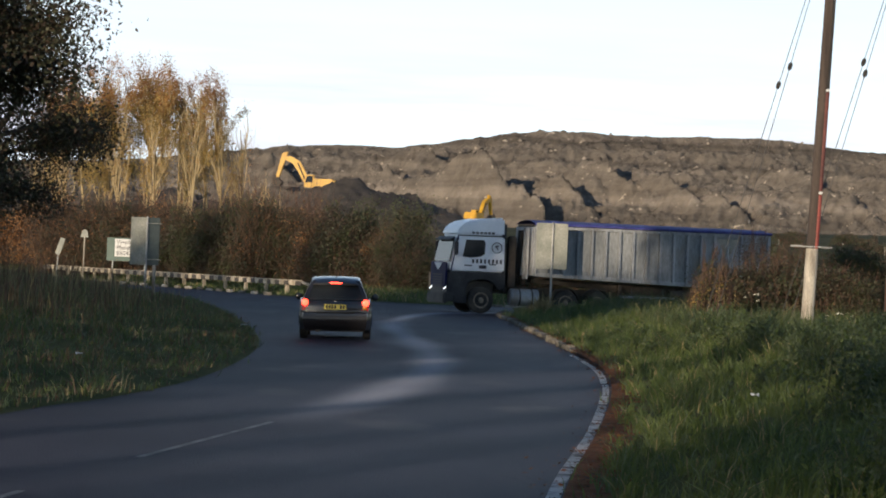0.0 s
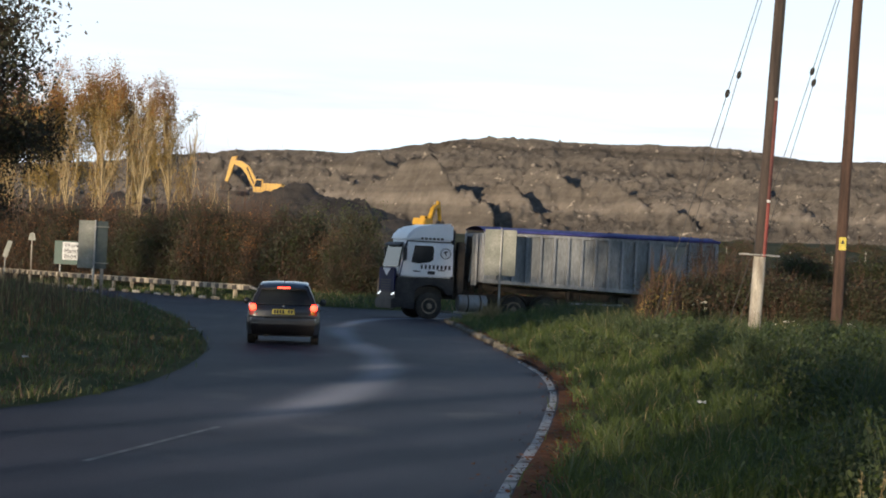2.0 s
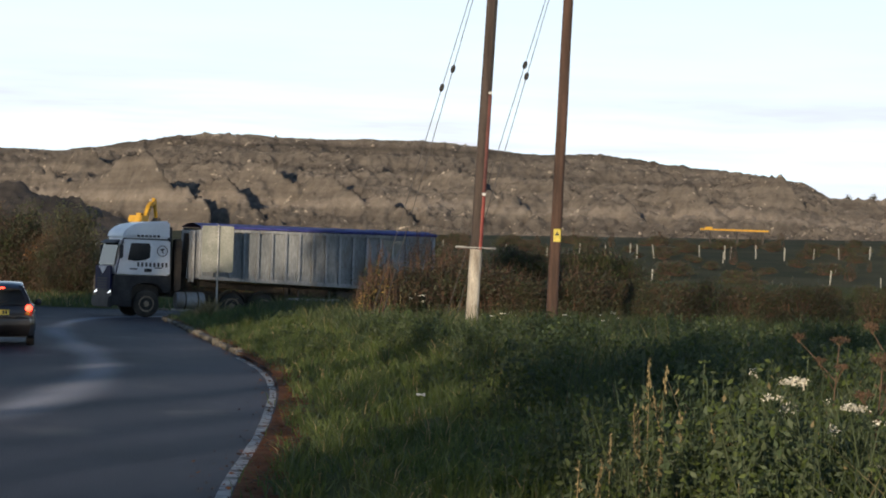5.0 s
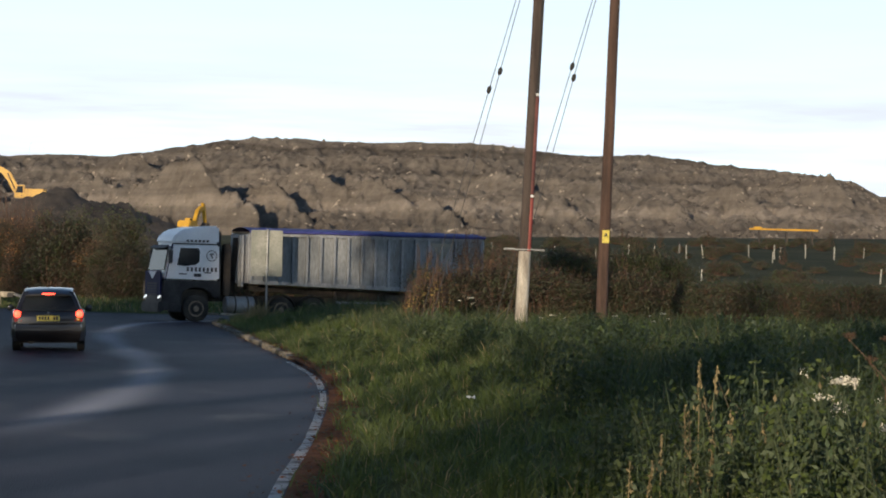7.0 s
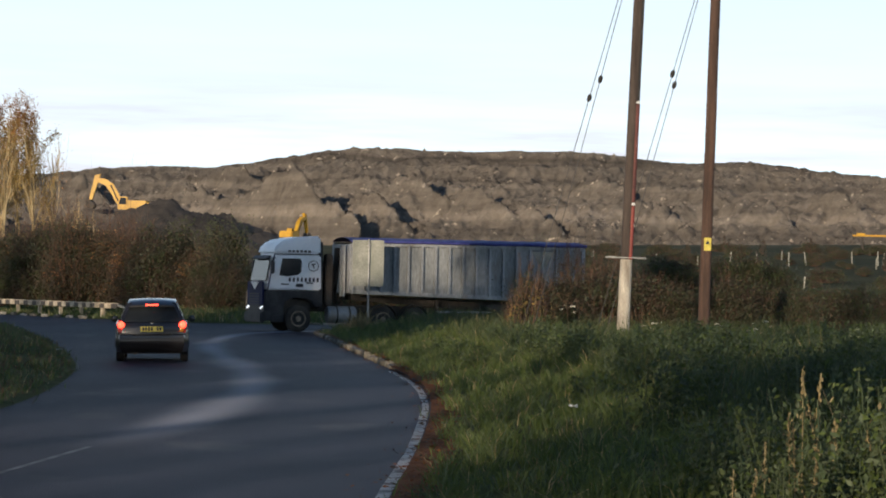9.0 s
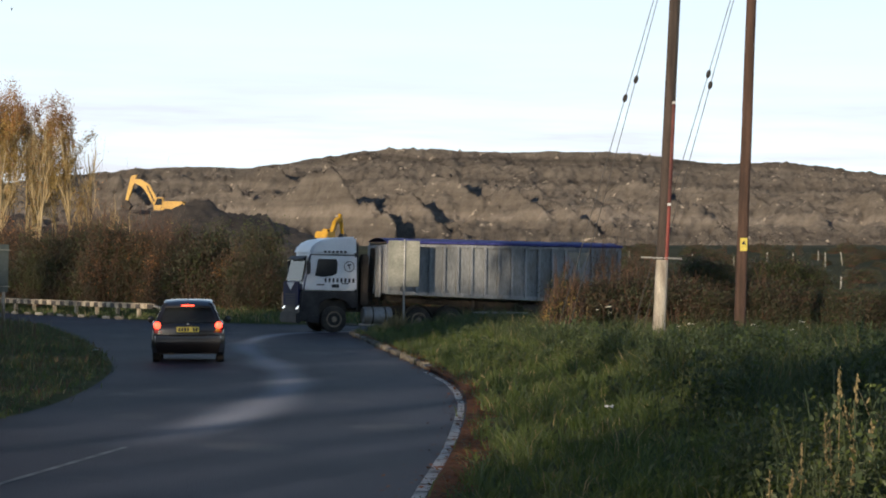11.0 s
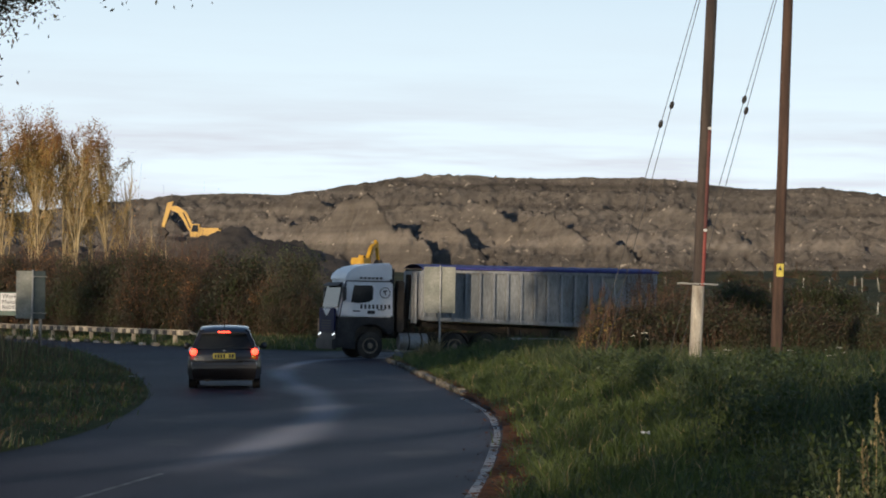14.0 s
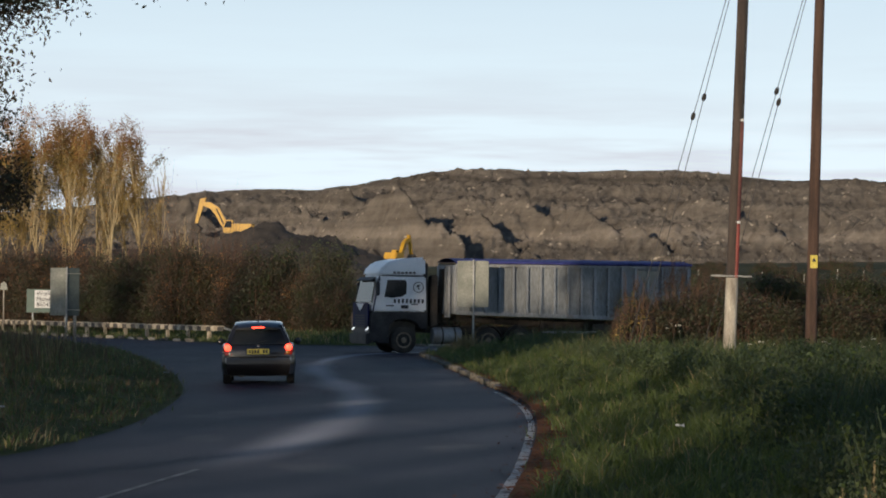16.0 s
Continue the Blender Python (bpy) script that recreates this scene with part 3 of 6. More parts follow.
# ---------------------------------------------------------------- trees, hedges and bushes
def branching(rng, trunk_h, r, levels, spread, up, kids=(4, 6), shrink=0.62, start=0.3, lean=0.0):
    """A tree's limbs as tapered segments, and the tips where leaves sit."""
    segs, tips = [], []

    def grow(p, d, length, rad, level):
        k = 5 if level == 0 else 3
        pts = [p]
        for i in range(k):
            d = d + rng.normal(size=3) * (0.05 if level == 0 else 0.16)
            d[2] += up * 0.08 * (level > 0)
            d = d / np.linalg.norm(d)
            pts.append(pts[-1] + d * length / k)
        for i in range(k):
            segs.append((pts[i], pts[i + 1], rad * (1 - 0.75 * i / k), rad * (1 - 0.75 * (i + 1) / k)))
        if level >= levels - 1:
            tips.extend(pts[1:])
        if level < levels:
            for c in range(rng.randint(kids[0], kids[1] + 1) + (3 if level == 0 else 0)):
                t = rng.uniform(start if level == 0 else 0.25, 1.0)
                q = pts[0] + (pts[-1] - pts[0]) * t
                i = min(int(t * k), k - 1)
                q = pts[i] + (pts[i + 1] - pts[i]) * (t * k - i)
                a = rng.uniform(0, 2 * np.pi)
                side = np.array([np.cos(a), np.sin(a), 0.0])
                nd = d * (1 - spread) + side * spread + np.array([0, 0, up * 0.35])
                grow(q, nd / np.linalg.norm(nd), length * shrink * rng.uniform(0.7, 1.15) * (1.15 - 0.5 * t if level == 0 else 1), max(rad * 0.42, 0.006), level + 1)

    grow(np.zeros(3), np.array([lean, 0.0, 1.0]), trunk_h, r, 0)
    return segs, np.array(tips)


def tree(name, label, seed, height, radius, levels, spread, up, leaves, leaf, mats, kids=(4, 6), start=0.3, shrink=0.6, cloud=0.5, sides=5, tops=0.0):
    """tops: the share of the height above which the last leaf colour takes over."""
    rng = np.random.RandomState(seed)
    segs, tips = branching(rng, height, radius, levels, spread, up, kids, shrink, start)
    top = thing(name, label, "tree")
    v, f = tubes(segs, sides)
    ob = new("trunk", mesh_arrays("trunk", v, f, [mats[0]], smooth=True))
    ob.parent = top
    if leaves:
        c = tips[rng.randint(0, len(tips), leaves)] + rng.normal(size=(leaves, 3)) * cloud
        v, f = leaf_quads(rng, c, leaf, 0.4)
        tone = rng.randint(0, len(mats) - 1, leaves)
        if tops:
            high = c[:, 2] / c[:, 2].max() + rng.normal(size=leaves) * 0.07
            tone = np.where(high > tops, len(mats) - 2, np.minimum(tone, len(mats) - 3))
        ob = new("crown", mesh_arrays("crown", v, f, list(mats[1:]), tone))
        ob.parent = top
    return top


def bush(name, label, seed, w, d, h, leaves, leaf, mats, stems=40, category="bush", weights=None, bare=0.0):
    """Stems that fork into clumps of leaves, on an uneven dome that reaches the ground; bare: how far twigs stand out of it."""
    rng = np.random.RandomState(seed)
    top = thing(name, label, category)
    segs, clumps_at, size = [], [], []
    for i in range(stems):
        a, e, r = rng.uniform(0, 2 * np.pi), rng.uniform(0.0, 1.0), rng.uniform(0.55, 1.0)
        flat = math.sqrt(1 - e * e * 0.92) * r
        c = np.array([math.cos(a) * flat * w * 0.5, math.sin(a) * flat * d * 0.5, h * (0.08 + 0.86 * e * (0.8 + 0.25 * rng.rand()))])
        p = np.array([c[0] * 0.25, c[1] * 0.25, -0.1])
        mid = (p + c) / 2 + rng.normal(size=3) * 0.1 * h * np.array([0.5, 0.5, 0.3])
        segs += [(p, mid, 0.028, 0.018), (mid, c, 0.018, 0.007)]
        for k in range(4):
            out = c + np.array([rng.normal() * 0.10 * w, rng.normal() * 0.10 * d, abs(rng.normal()) * (0.08 + 0.25 * bare) * h])
            segs.append((c, out, 0.007, 0.003))
        clumps_at.append(c)
        size.append(rng.uniform(0.6, 1.4))
    v, f = tubes(segs, 4)
    ob = new("branchwork", mesh_arrays("branchwork", v, f, [M_TWIG]))
    ob.parent = top
    pick = rng.randint(0, stems, leaves)
    spread = np.array(size)[pick][:, None] * np.array([0.10 * w, 0.10 * d, 0.085 * h])
    c = np.array(clumps_at)[pick] + rng.normal(size=(leaves, 3)) * spread
    c[:, 2] = np.abs(c[:, 2]) + 0.02
    v, f = leaf_quads(rng, c, leaf)
    tone = rng.choice(len(mats), stems, p=weights)
    mixed = np.where(rng.rand(leaves) < 0.7, tone[pick], rng.choice(len(mats), leaves, p=weights))
    ob = new("foliage", mesh_arrays("foliage", v, f, list(mats), mixed))
    ob.parent = top
    return top


def planted(first, places, height):
    """The first thing at the first place, and copies of it at the others. Places: x, y, turn, scale."""
    for i, (x, y, turn, s) in enumerate(places):
        z = float(height(np.array([[x, y]]))[0])
        mat = pose(x, y, z, 0, 0, turn) @ Matrix.Diagonal((s, s, s, 1))
        if i == 0:
            first.matrix_basis = mat
        else:
            copy_thing(first, pose(0, 0, 0)).matrix_basis = mat


def spots(rng, count, x0, y0, x1, y1, wide, s0=0.8, s1=1.2):
    out = []
    for i in range(count):
        t = (i + rng.uniform(0.1, 0.9)) / count
        out.append((x0 + (x1 - x0) * t + rng.normal() * 0.15, y0 + (y1 - y0) * t + rng.uniform(-wide, wide), rng.uniform(0, 360), rng.uniform(s0, s1)))
    return out


R = np.random.RandomState(11)
# tall thicket behind the safety barrier, from the wood to the gate
thicket = [
    bush("thicket_bush", "dense dark hawthorn thicket with sparse autumn leaves", 21, 3.6, 2.8, 4.0, 12000, 0.10, [M_LEAF_DARK, M_LEAF_BROWN, M_LEAF_GREEN], 60, weights=[0.5, 0.35, 0.15], bare=0.2),
    bush("thicket_bush", "brown half-bare thicket with fine upright twigs", 22, 3.4, 2.8, 3.7, 9500, 0.09, [M_LEAF_BROWN, M_LEAF_DARK, M_LEAF_RUST], 80, weights=[0.55, 0.35, 0.1], bare=0.6),
    bush("thicket_bush", "dark green ivy-clad hedgerow bush", 23, 3.4, 2.6, 3.9, 12500, 0.10, [M_LEAF_GREEN, M_LEAF_DARK], 50, weights=[0.3, 0.7]),
]
line = [spots(R, 10, -23, 148, -3.6, 122, 1.6, 0.65, 1.2), spots(R, 10, -26, 151, -4.6, 124, 1.6, 0.7, 1.3), spots(R, 10, -17, 139, -2.6, 122.5, 1.6, 0.65, 1.15)]
for b, places in zip(thicket, line):
    planted(b, places, far_height)
planted(bush("bramble_bush", "low dark bramble behind the wooden fence", 31, 2.6, 2.0, 1.7, 5000, 0.11, [M_LEAF_DARK, M_LEAF_BROWN], 40, weights=[0.7, 0.3]), [(-1.6, 123.5, 0, 1.2), (0.6, 124.5, 90, 1.3), (2.2, 122.0, 200, 1.2), (-0.4, 127, 40, 1.5), (-7.5, 118.6, 10, 0.6)], far_height)
# rust-brown scrub under the trees
scrub = bush("scrub_bush", "rust-brown bracken and bramble scrub in sunlight", 24, 3.6, 2.8, 3.4, 9000, 0.12, [M_LEAF_RUST, M_LEAF_BROWN], 60, weights=[0.35, 0.65], bare=0.6)
planted(scrub, spots(R, 12, -40, 176, -17, 148, 2.5, 0.9, 1.35), far_height)
planted(bush("scrub_bush", "pale pinkish bare willow scrub in sunlight", 25, 3.2, 2.6, 4.2, 2200, 0.10, [M_LEAF_BROWN, M_LEAF_GOLD], 110, bare=0.9), spots(R, 6, -17, 152, -9, 142, 1.0, 0.95, 1.2), far_height)
# hedge beyond the main road, right of the gate
planted(bush("hedge_bush", "green field hedge with brown patches", 26, 3.2, 2.4, 3.2, 8500, 0.11, [M_LEAF_GREEN, M_LEAF_DARK, M_LEAF_BROWN], 50, "hedge", [0.5, 0.35, 0.15]), spots(R, 13, 3.4, 121.5, 27, 136, 1.0, 0.65, 1.15) + spots(R, 12, 28, 138, 64, 178, 1.0, 0.35, 0.6), far_height)
planted(bush("hedge_bush", "dark unclipped field hedge", 27, 3.2, 2.4, 3.0, 8000, 0.11, [M_LEAF_DARK, M_LEAF_GREEN, M_LEAF_BROWN], 50, "hedge", [0.5, 0.35, 0.15]), spots(R, 12, 2.6, 123, 25, 135, 1.6, 0.6, 1.15) + spots(R, 16, 27, 137, 66, 185, 1.6, 0.35, 0.6), far_height)
# clipped hedge between verge and main road; its many dark leaves stand in for shade
near_row = bush("clipped_hedge", "low clipped hawthorn hedge with red-brown leaves", 28, 2.8, 1.6, 1.55, 8000, 0.07, [M_LEAF_BROWN, M_LEAF_GREEN, M_LEAF_DARK], 70, "hedge", [0.2, 0.22, 0.58], bare=0.1)
planted(near_row, spots(R, 20, 11.5, 79, 40, 84, 0.5, 0.92, 1.08), right_height)
# these two are weighted to dark leaves too, in place of shade
planted(bush("hedge_bush", "bramble bush with shade-darkened leaves at the end of the clipped hedge", 29, 2.4, 2.0, 1.9, 6500, 0.08, [M_LEAF_DARK, M_LEAF_BROWN, M_LEAF_GREEN], 50, "hedge", [0.72, 0.15, 0.13], bare=0.4), spots(R, 7, 7.6, 82, 13.5, 80, 1.2, 0.8, 1.1), right_height)
planted(bush("bramble_bush", "tall thorn bush with bare twigs and shade-darkened leaves", 33, 2.2, 1.8, 2.7, 2600, 0.08, [M_LEAF_BROWN, M_LEAF_DARK], 60, weights=[0.3, 0.7], bare=0.9), [(8.9, 83, 0, 0.95), (10.4, 84, 120, 0.95)], right_height)
planted(bush("bramble_bush", "yellowing bramble and dead stalks in low sun", 30, 0.8, 0.8, 1.5, 700, 0.07, [M_LEAF_GOLD, M_LEAF_BROWN, M_LEAF_GREEN], 26, bare=0.8), [(6.9, 76, 0, 1.35), (7.4, 77.5, 80, 1.1), (6.4, 75.2, 200, 0.9)], right_height)

planted(bush("rough_scrub", "low brown scrub in the rough field", 34, 3.4, 2.4, 1.0, 1500, 0.13, [M_LEAF_BROWN, M_LEAF_DARK, M_LEAF_GREEN], 40, weights=[0.15, 0.5, 0.35], bare=0.5), [(R.uniform(14, 118), R.uniform(175, 400), R.uniform(0, 360), R.uniform(0.6, 1.5)) for i in range(110)], lambda p: ground_height(p[:, 0], p[:, 1]) + 0.1)

# birches and poplars in autumn colour
for seed, hgt, lv, places, mats, lab, cl in (
    (41, 11.4, 8500, [(-25.5, 170, 0, 1.0), (-23.0, 172, 90, 1.08), (-27.5, 176, 200, 0.95), (-21.6, 175, 130, 1.0), (-24.2, 178, 300, 1.12), (-30, 174, 20, 0.9), (-27.0, 168, 75, 0.98), (-29, 171, 170, 1.0)], (M_BIRCH, M_LEAF_GOLD, M_LEAF_OLIVE, M_LEAF_GOLD, M_LEAF_RUST), "slender pale-barked tree with golden autumn leaves", 0.3),
    (42, 10.6, 4200, [(-20.3, 168, 0, 1.0), (-19.0, 171, 140, 1.05), (-17.6, 167, 250, 1.0), (-22.4, 167, 60, 1.05), (-24.8, 170, 200, 1.1), (-26.3, 173, 15, 1.05), (-28.8, 169, 120, 0.95)], (M_BIRCH, M_LEAF_GOLD, M_LEAF_RUST), "half-bare birch with a few rust leaves at the top", 0.2),
    (43, 9.4, 150, [(-16.6, 168, 0, 1.0), (-20.9, 173, 140, 1.15), (-14.9, 166, 30, 0.62), (-12.2, 146, 60, 0.5), (-9.0, 137, 200, 0.22), (-6.3, 131, 10, 0.4), (-18.5, 152, 100, 0.55), (-28, 165, 40, 0.8), (-30.5, 168, 240, 0.9), (-24.5, 166, 15, 1.05), (-22.0, 165, 190, 1.0), (-19.4, 165, 310, 1.1), (-18.2, 170, 80, 1.15)], (M_BIRCH, M_LEAF_RUST), "bare slender birch with fine twigs", 0.3),
):
    planted(tree("birch_tree", lab, seed, hgt, 0.12, 3, 0.33, 1.4, lv, 0.135, mats, (5, 7), 0.24, 0.38, cl, 5, 0.80 if lv > 1000 else 0.0), places, far_height)

# the large tree over the bend, and unseen ones behind the camera, there to shade the road
big = tree("oak_tree", "large dark tree overhanging the grass bank", 51, 11.0, 0.42, 4, 0.62, 0.18, 200000, 0.10, (M_BARK, M_LEAF_DARK, M_LEAF_BROWN, M_LEAF_DARK), (4, 5), 0.12, 0.54, 0.34)
planted(big, [(-12.9, 46, 25, 1.05), (-15.5, 68, 190, 1.0), (-13.5, 48.5, 205, 1.12)], left_height)
shade = tree("roadside_tree", "unseen tree out of view that shades road and bank", 52, 11.0, 0.3, 3, 0.55, 0.6, 9000, 0.30, (M_BARK, M_LEAF_BROWN, M_LEAF_DARK), (5, 6), 0.12, 0.55, 0.55)
rows_behind = [(x + R.normal() * 0.6, -20 + R.normal() * 2, R.uniform(0, 360), R.uniform(1.1, 1.35)) for x in (-66, -61, -56, -51, -4.0, 0.0, 4, 8.5, 13, 18, 24, 30)]
rows_behind += [(-15.9, -20, 40, 0.75), (26, 2, 100, 1.0), (19, -6, 300, 0.9)]
# more unseen shade trees: a tall row far out on the bank, a low one along it, low ones across the road behind
rows_behind += [(x + R.normal() * 0.6, y + R.normal() * 1.5, R.uniform(0, 360), R.uniform(0.80, 1.08)) for x, y in ((-66, 22), (-63, 12), (-61, 24), (-57.5, 14), (-55, 24), (-46, 14), (-43, 22))]
rows_behind += [(-15.4 - 0.205 * y + R.normal() * 0.5, y, R.uniform(0, 360), R.uniform(0.38, 0.44)) for y in range(9, 80, 4)]
rows_behind += [(-40.5, -12, 10, 0.48), (-37, -13.5, 130, 0.42), (-33.5, -11.5, 250, 0.46), (-30, -13, 60, 0.42), (-26.6, -12, 200, 0.4)]
for i, (x, y, turn, k) in enumerate(rows_behind):
    ob = shade if i == 0 else copy_thing(shade, pose(0, 0, 0))
    ob.matrix_basis = pose(x, y, 0.3, 0, 0, turn) @ Matrix.Diagonal((k, k, k * 1.3, 1))
# unseen copies squeezed slim, so that their shadows bar the road
for x, y, w in ((-20.0, -20, 0.15), (-22.0, -21, 0.13), (-24.1, -19, 0.15)):
    copy_thing(shade, pose(0, 0, 0)).matrix_basis = pose(x, y, 0.3, 0, 0, 60 * x) @ Matrix.Diagonal((w, w, 1.35, 1))


# ---------------------------------------------------------------- things at the junction
M_POLE = material("weathered_pole", (0.036, 0.028, 0.024), (0.080, 0.062, 0.052), 2.0, 0.9, 0.6, 30, stretch=(3, 3, 0.25))
M_POLE_RED = material("reddish_pole", (0.045, 0.028, 0.021), (0.105, 0.062, 0.045), 2.0, 0.9, 0.6, 30, stretch=(3, 3, 0.25))
M_GUARD_RED = material("red_cable_cover", (0.15, 0.028, 0.022), (0.24, 0.045, 0.035), 2.0, 0.6, 0.2, 20)
M_GUARD_OLD = material("faded_cable_cover", (0.07, 0.022, 0.02), (0.13, 0.04, 0.034), 2.0, 0.7, 0.2, 20)
M_WHITEWASH = material("peeling_white_paint", (0.22, 0.195, 0.16), (0.48, 0.45, 0.38), 2.5, 0.8, 0.4, 25, stretch=(2, 2, 0.5))
M_STEEL = material("galvanised_steel", (0.22, 0.23, 0.23), (0.36, 0.37, 0.36), 2.0, 0.5, 0.15, 25, metal=0.4)
M_WIRE = material("stay_wire", (0.03, 0.03, 0.03), (0.05, 0.05, 0.05), 5.0, 0.6, 0.0)
M_BLACK = material("black_rubber", (0.012, 0.012, 0.013), (0.028, 0.027, 0.026), 4.0, 0.75, 0.2, 30)
M_YELLOW = material("yellow_plate", (0.5, 0.42, 0.06), (0.62, 0.52, 0.1), 6.0, 0.5, 0.0)
M_SIGN_BACK = material("grey_sign_back", (0.17, 0.185, 0.16), (0.27, 0.28, 0.245), 1.6, 0.6, 0.1, 20, spot=((0.34, 0.34, 0.29), 3.0, 0.64))
M_SIGN_DARK = material("dark_sign_back", (0.05, 0.07, 0.07), (0.09, 0.11, 0.105), 1.6, 0.6, 0.1, 20)
M_SIGN_GREEN = material("green_sign_face", (0.02, 0.06, 0.05), (0.03, 0.08, 0.065), 2.0, 0.45, 0.0)
M_WHITE = material("white_sign_face", (0.50, 0.52, 0.52), (0.62, 0.64, 0.64), 3.0, 0.5, 0.0)
M_INK = material("black_lettering", (0.02, 0.02, 0.025), (0.03, 0.03, 0.035), 3.0, 0.6, 0.0)
M_WOOD = material("grey_fence_wood", (0.16, 0.125, 0.095), (0.30, 0.25, 0.19), 2.5, 0.9, 0.5, 25, stretch=(0.3, 2, 2), vary=0.25)
M_CREAM = material("cream_barrier_paint", (0.26, 0.22, 0.16), (0.50, 0.44, 0.33), 3.0, 0.7, 0.2, 20, vary=0.25)
M_TAR = material("black_barrier_paint", (0.04, 0.036, 0.032), (0.09, 0.08, 0.07), 3.0, 0.7, 0.2, 20)
M_LORRY_WHITE = material("white_lorry_paint", (0.74, 0.76, 0.79), (0.84, 0.86, 0.88), 1.2, 0.35, 0.0, 20, coat=0.3)
M_LORRY_DARK = material("dark_grey_lorry_paint", (0.026, 0.026, 0.029), (0.055, 0.054, 0.054), 1.5, 0.55, 0.1, 20)
M_LORRY_BLUE = material("navy_lorry_paint", (0.012, 0.014, 0.05), (0.022, 0.025, 0.08), 1.5, 0.5, 0.0, 20)
duller(M_LORRY_BLUE, 0.06)
duller(M_LORRY_DARK, 0.2)
M_ALLOY = material("dirty_aluminium", (0.17, 0.185, 0.20), (0.33, 0.35, 0.365), 0.8, 0.55, 0.15, 18, metal=0.15, stretch=(1, 1, 0.3), spot=((0.24, 0.22, 0.19), 0.9, 0.58))
# stained like the ribs, but darkened so that their relief stands out
M_ALLOY_DARK = material("darkened_stained_panel", (0.13, 0.145, 0.155), (0.27, 0.29, 0.30), 0.8, 0.6, 0.15, 18, stretch=(1, 1, 0.3), spot=((0.17, 0.155, 0.135), 0.9, 0.58))
M_TARP = material("blue_tarpaulin", (0.03, 0.035, 0.16), (0.06, 0.065, 0.25), 1.5, 0.6, 0.4, 6)
M_CHASSIS = material("grimy_chassis", (0.03, 0.026, 0.022), (0.075, 0.062, 0.05), 2.0, 0.85, 0.3, 20)
M_GLASS = material("dark_vehicle_glass", (0.015, 0.018, 0.02), (0.02, 0.024, 0.027), 2.0, 0.06, 0.0)
duller(M_GLASS, 0.2)
M_TYRE = material("muddy_tyre", (0.022, 0.021, 0.02), (0.07, 0.058, 0.045), 2.5, 0.9, 0.4, 25)
M_RIM = material("dusty_rim", (0.16, 0.12, 0.085), (0.30, 0.24, 0.17), 4.0, 0.7, 0.2, 20)
M_CAR = material("black_car_paint", (0.010, 0.010, 0.012), (0.016, 0.016, 0.019), 1.5, 0.28, 0.0, coat=0.6)
M_CAR_TRIM = material("dull_black_trim", (0.010, 0.010, 0.010), (0.02, 0.02, 0.02), 2.0, 0.75, 0.1)
M_MACHINE = material("yellow_machine_paint", (0.42, 0.23, 0.012), (0.52, 0.30, 0.02), 0.8, 0.5, 0.1, 8)
M_BRAKE = glow("lit_brake_light", (1.0, 0.06, 0.03), 5.0)
M_TAIL = material("red_lamp_lens", (0.28, 0.015, 0.012), (0.36, 0.02, 0.016), 3.0, 0.2, 0.0)
M_AMBER = material("amber_lamp_lens", (0.45, 0.16, 0.015), (0.55, 0.2, 0.02), 3.0, 0.25, 0.0)
M_HEAD = glow("lit_headlamp", (0.95, 0.97, 1.0), 1.3)
M_PLASTIC_W = material("tree_guard_plastic", (0.18, 0.18, 0.15), (0.34, 0.33, 0.28), 3.0, 0.7, 0.0, vary=0.3)


def z_at(height, x, y):
    return float(height(np.array([[x, y]]))[0])


def utility_pole(label, base, top, r0, r1, mat):
    t = thing("utility_pole", label, "utility pole", "pair of utility poles")
    b, e = Vector(base), Vector(top)
    part("shaft", Shape().path([b + (e - b) * (i / 10) + Vector((noise.noise(Vector((i, b.x, 0))) * 0.015, 0, 0)) for i in range(11)], r0, r1, 16), mat, t, smooth=True)
    return t, (lambda f: b + (e - b) * f)


# pole with the red cable cover and whitewashed foot
t, on = utility_pole("weathered wooden utility pole with red cable cover and white foot", (8.98, 70, 0.2), (9.36, 70, 12.2), 0.175, 0.145, M_POLE)
lim = lambda z: on((z - 0.2) / 12.0)
part("foot_paint", Shape().path([lim(0.3), lim(1.2), lim(2.0), lim(2.75)], 0.179, 0.176, 16), M_WHITEWASH, t, "peeling whitewashed foot", smooth=True)
for a, b, mm, lab in ((2.75, 4.25, M_GUARD_RED, "red half-round cable cover"), (4.35, 7.1, M_GUARD_OLD, "faded dark red cable cover")):
    part("cable_cover", Shape().rod(lim(a) + Vector((0.095, -0.11, 0)), lim(b) + Vector((0.095, -0.10, 0)), 0.065, n=10), mm, t, lab, smooth=True)
part("dark_cable", Shape().rod(lim(7.1) + Vector((0.1, -0.1, 0)), lim(12) + Vector((0.1, -0.1, 0)), 0.05, n=8), M_BLACK, t)
for z in (4.3, 7.15):
    part("clamp", Shape().box(lim(z) + Vector((0.1, -0.16, 0)), (0.10, 0.08, 0.07)), M_WHITE, t, "white cable clamp", bevel=0.01)
part("cross_bar", Shape().box((9.02, 69.85, 2.8), (1.15, 0.05, 0.035)).box((8.6, 69.85, 2.81), (0.3, 0.05, 0.045)).box((9.45, 69.85, 2.79), (0.3, 0.05, 0.045)), M_STEEL, t, "steel anti-climb bar", bevel=0.01)
t, on = utility_pole("reddish-brown wooden utility pole with yellow warning plate", (11.25, 70, 0.2), (11.5, 70, 12.2), 0.165, 0.135, M_POLE_RED)
pl = part("warning_plate", Shape().box((11.32, 69.82, 3.22), (0.2, 0.02, 0.36)), M_YELLOW, t, "yellow warning plate", bevel=0.006)
part("warning_mark", Shape().prism([(11.26, 3.22), (11.38, 3.22), (11.32, 3.34)], 1, 69.804, 69.808), M_INK, pl)


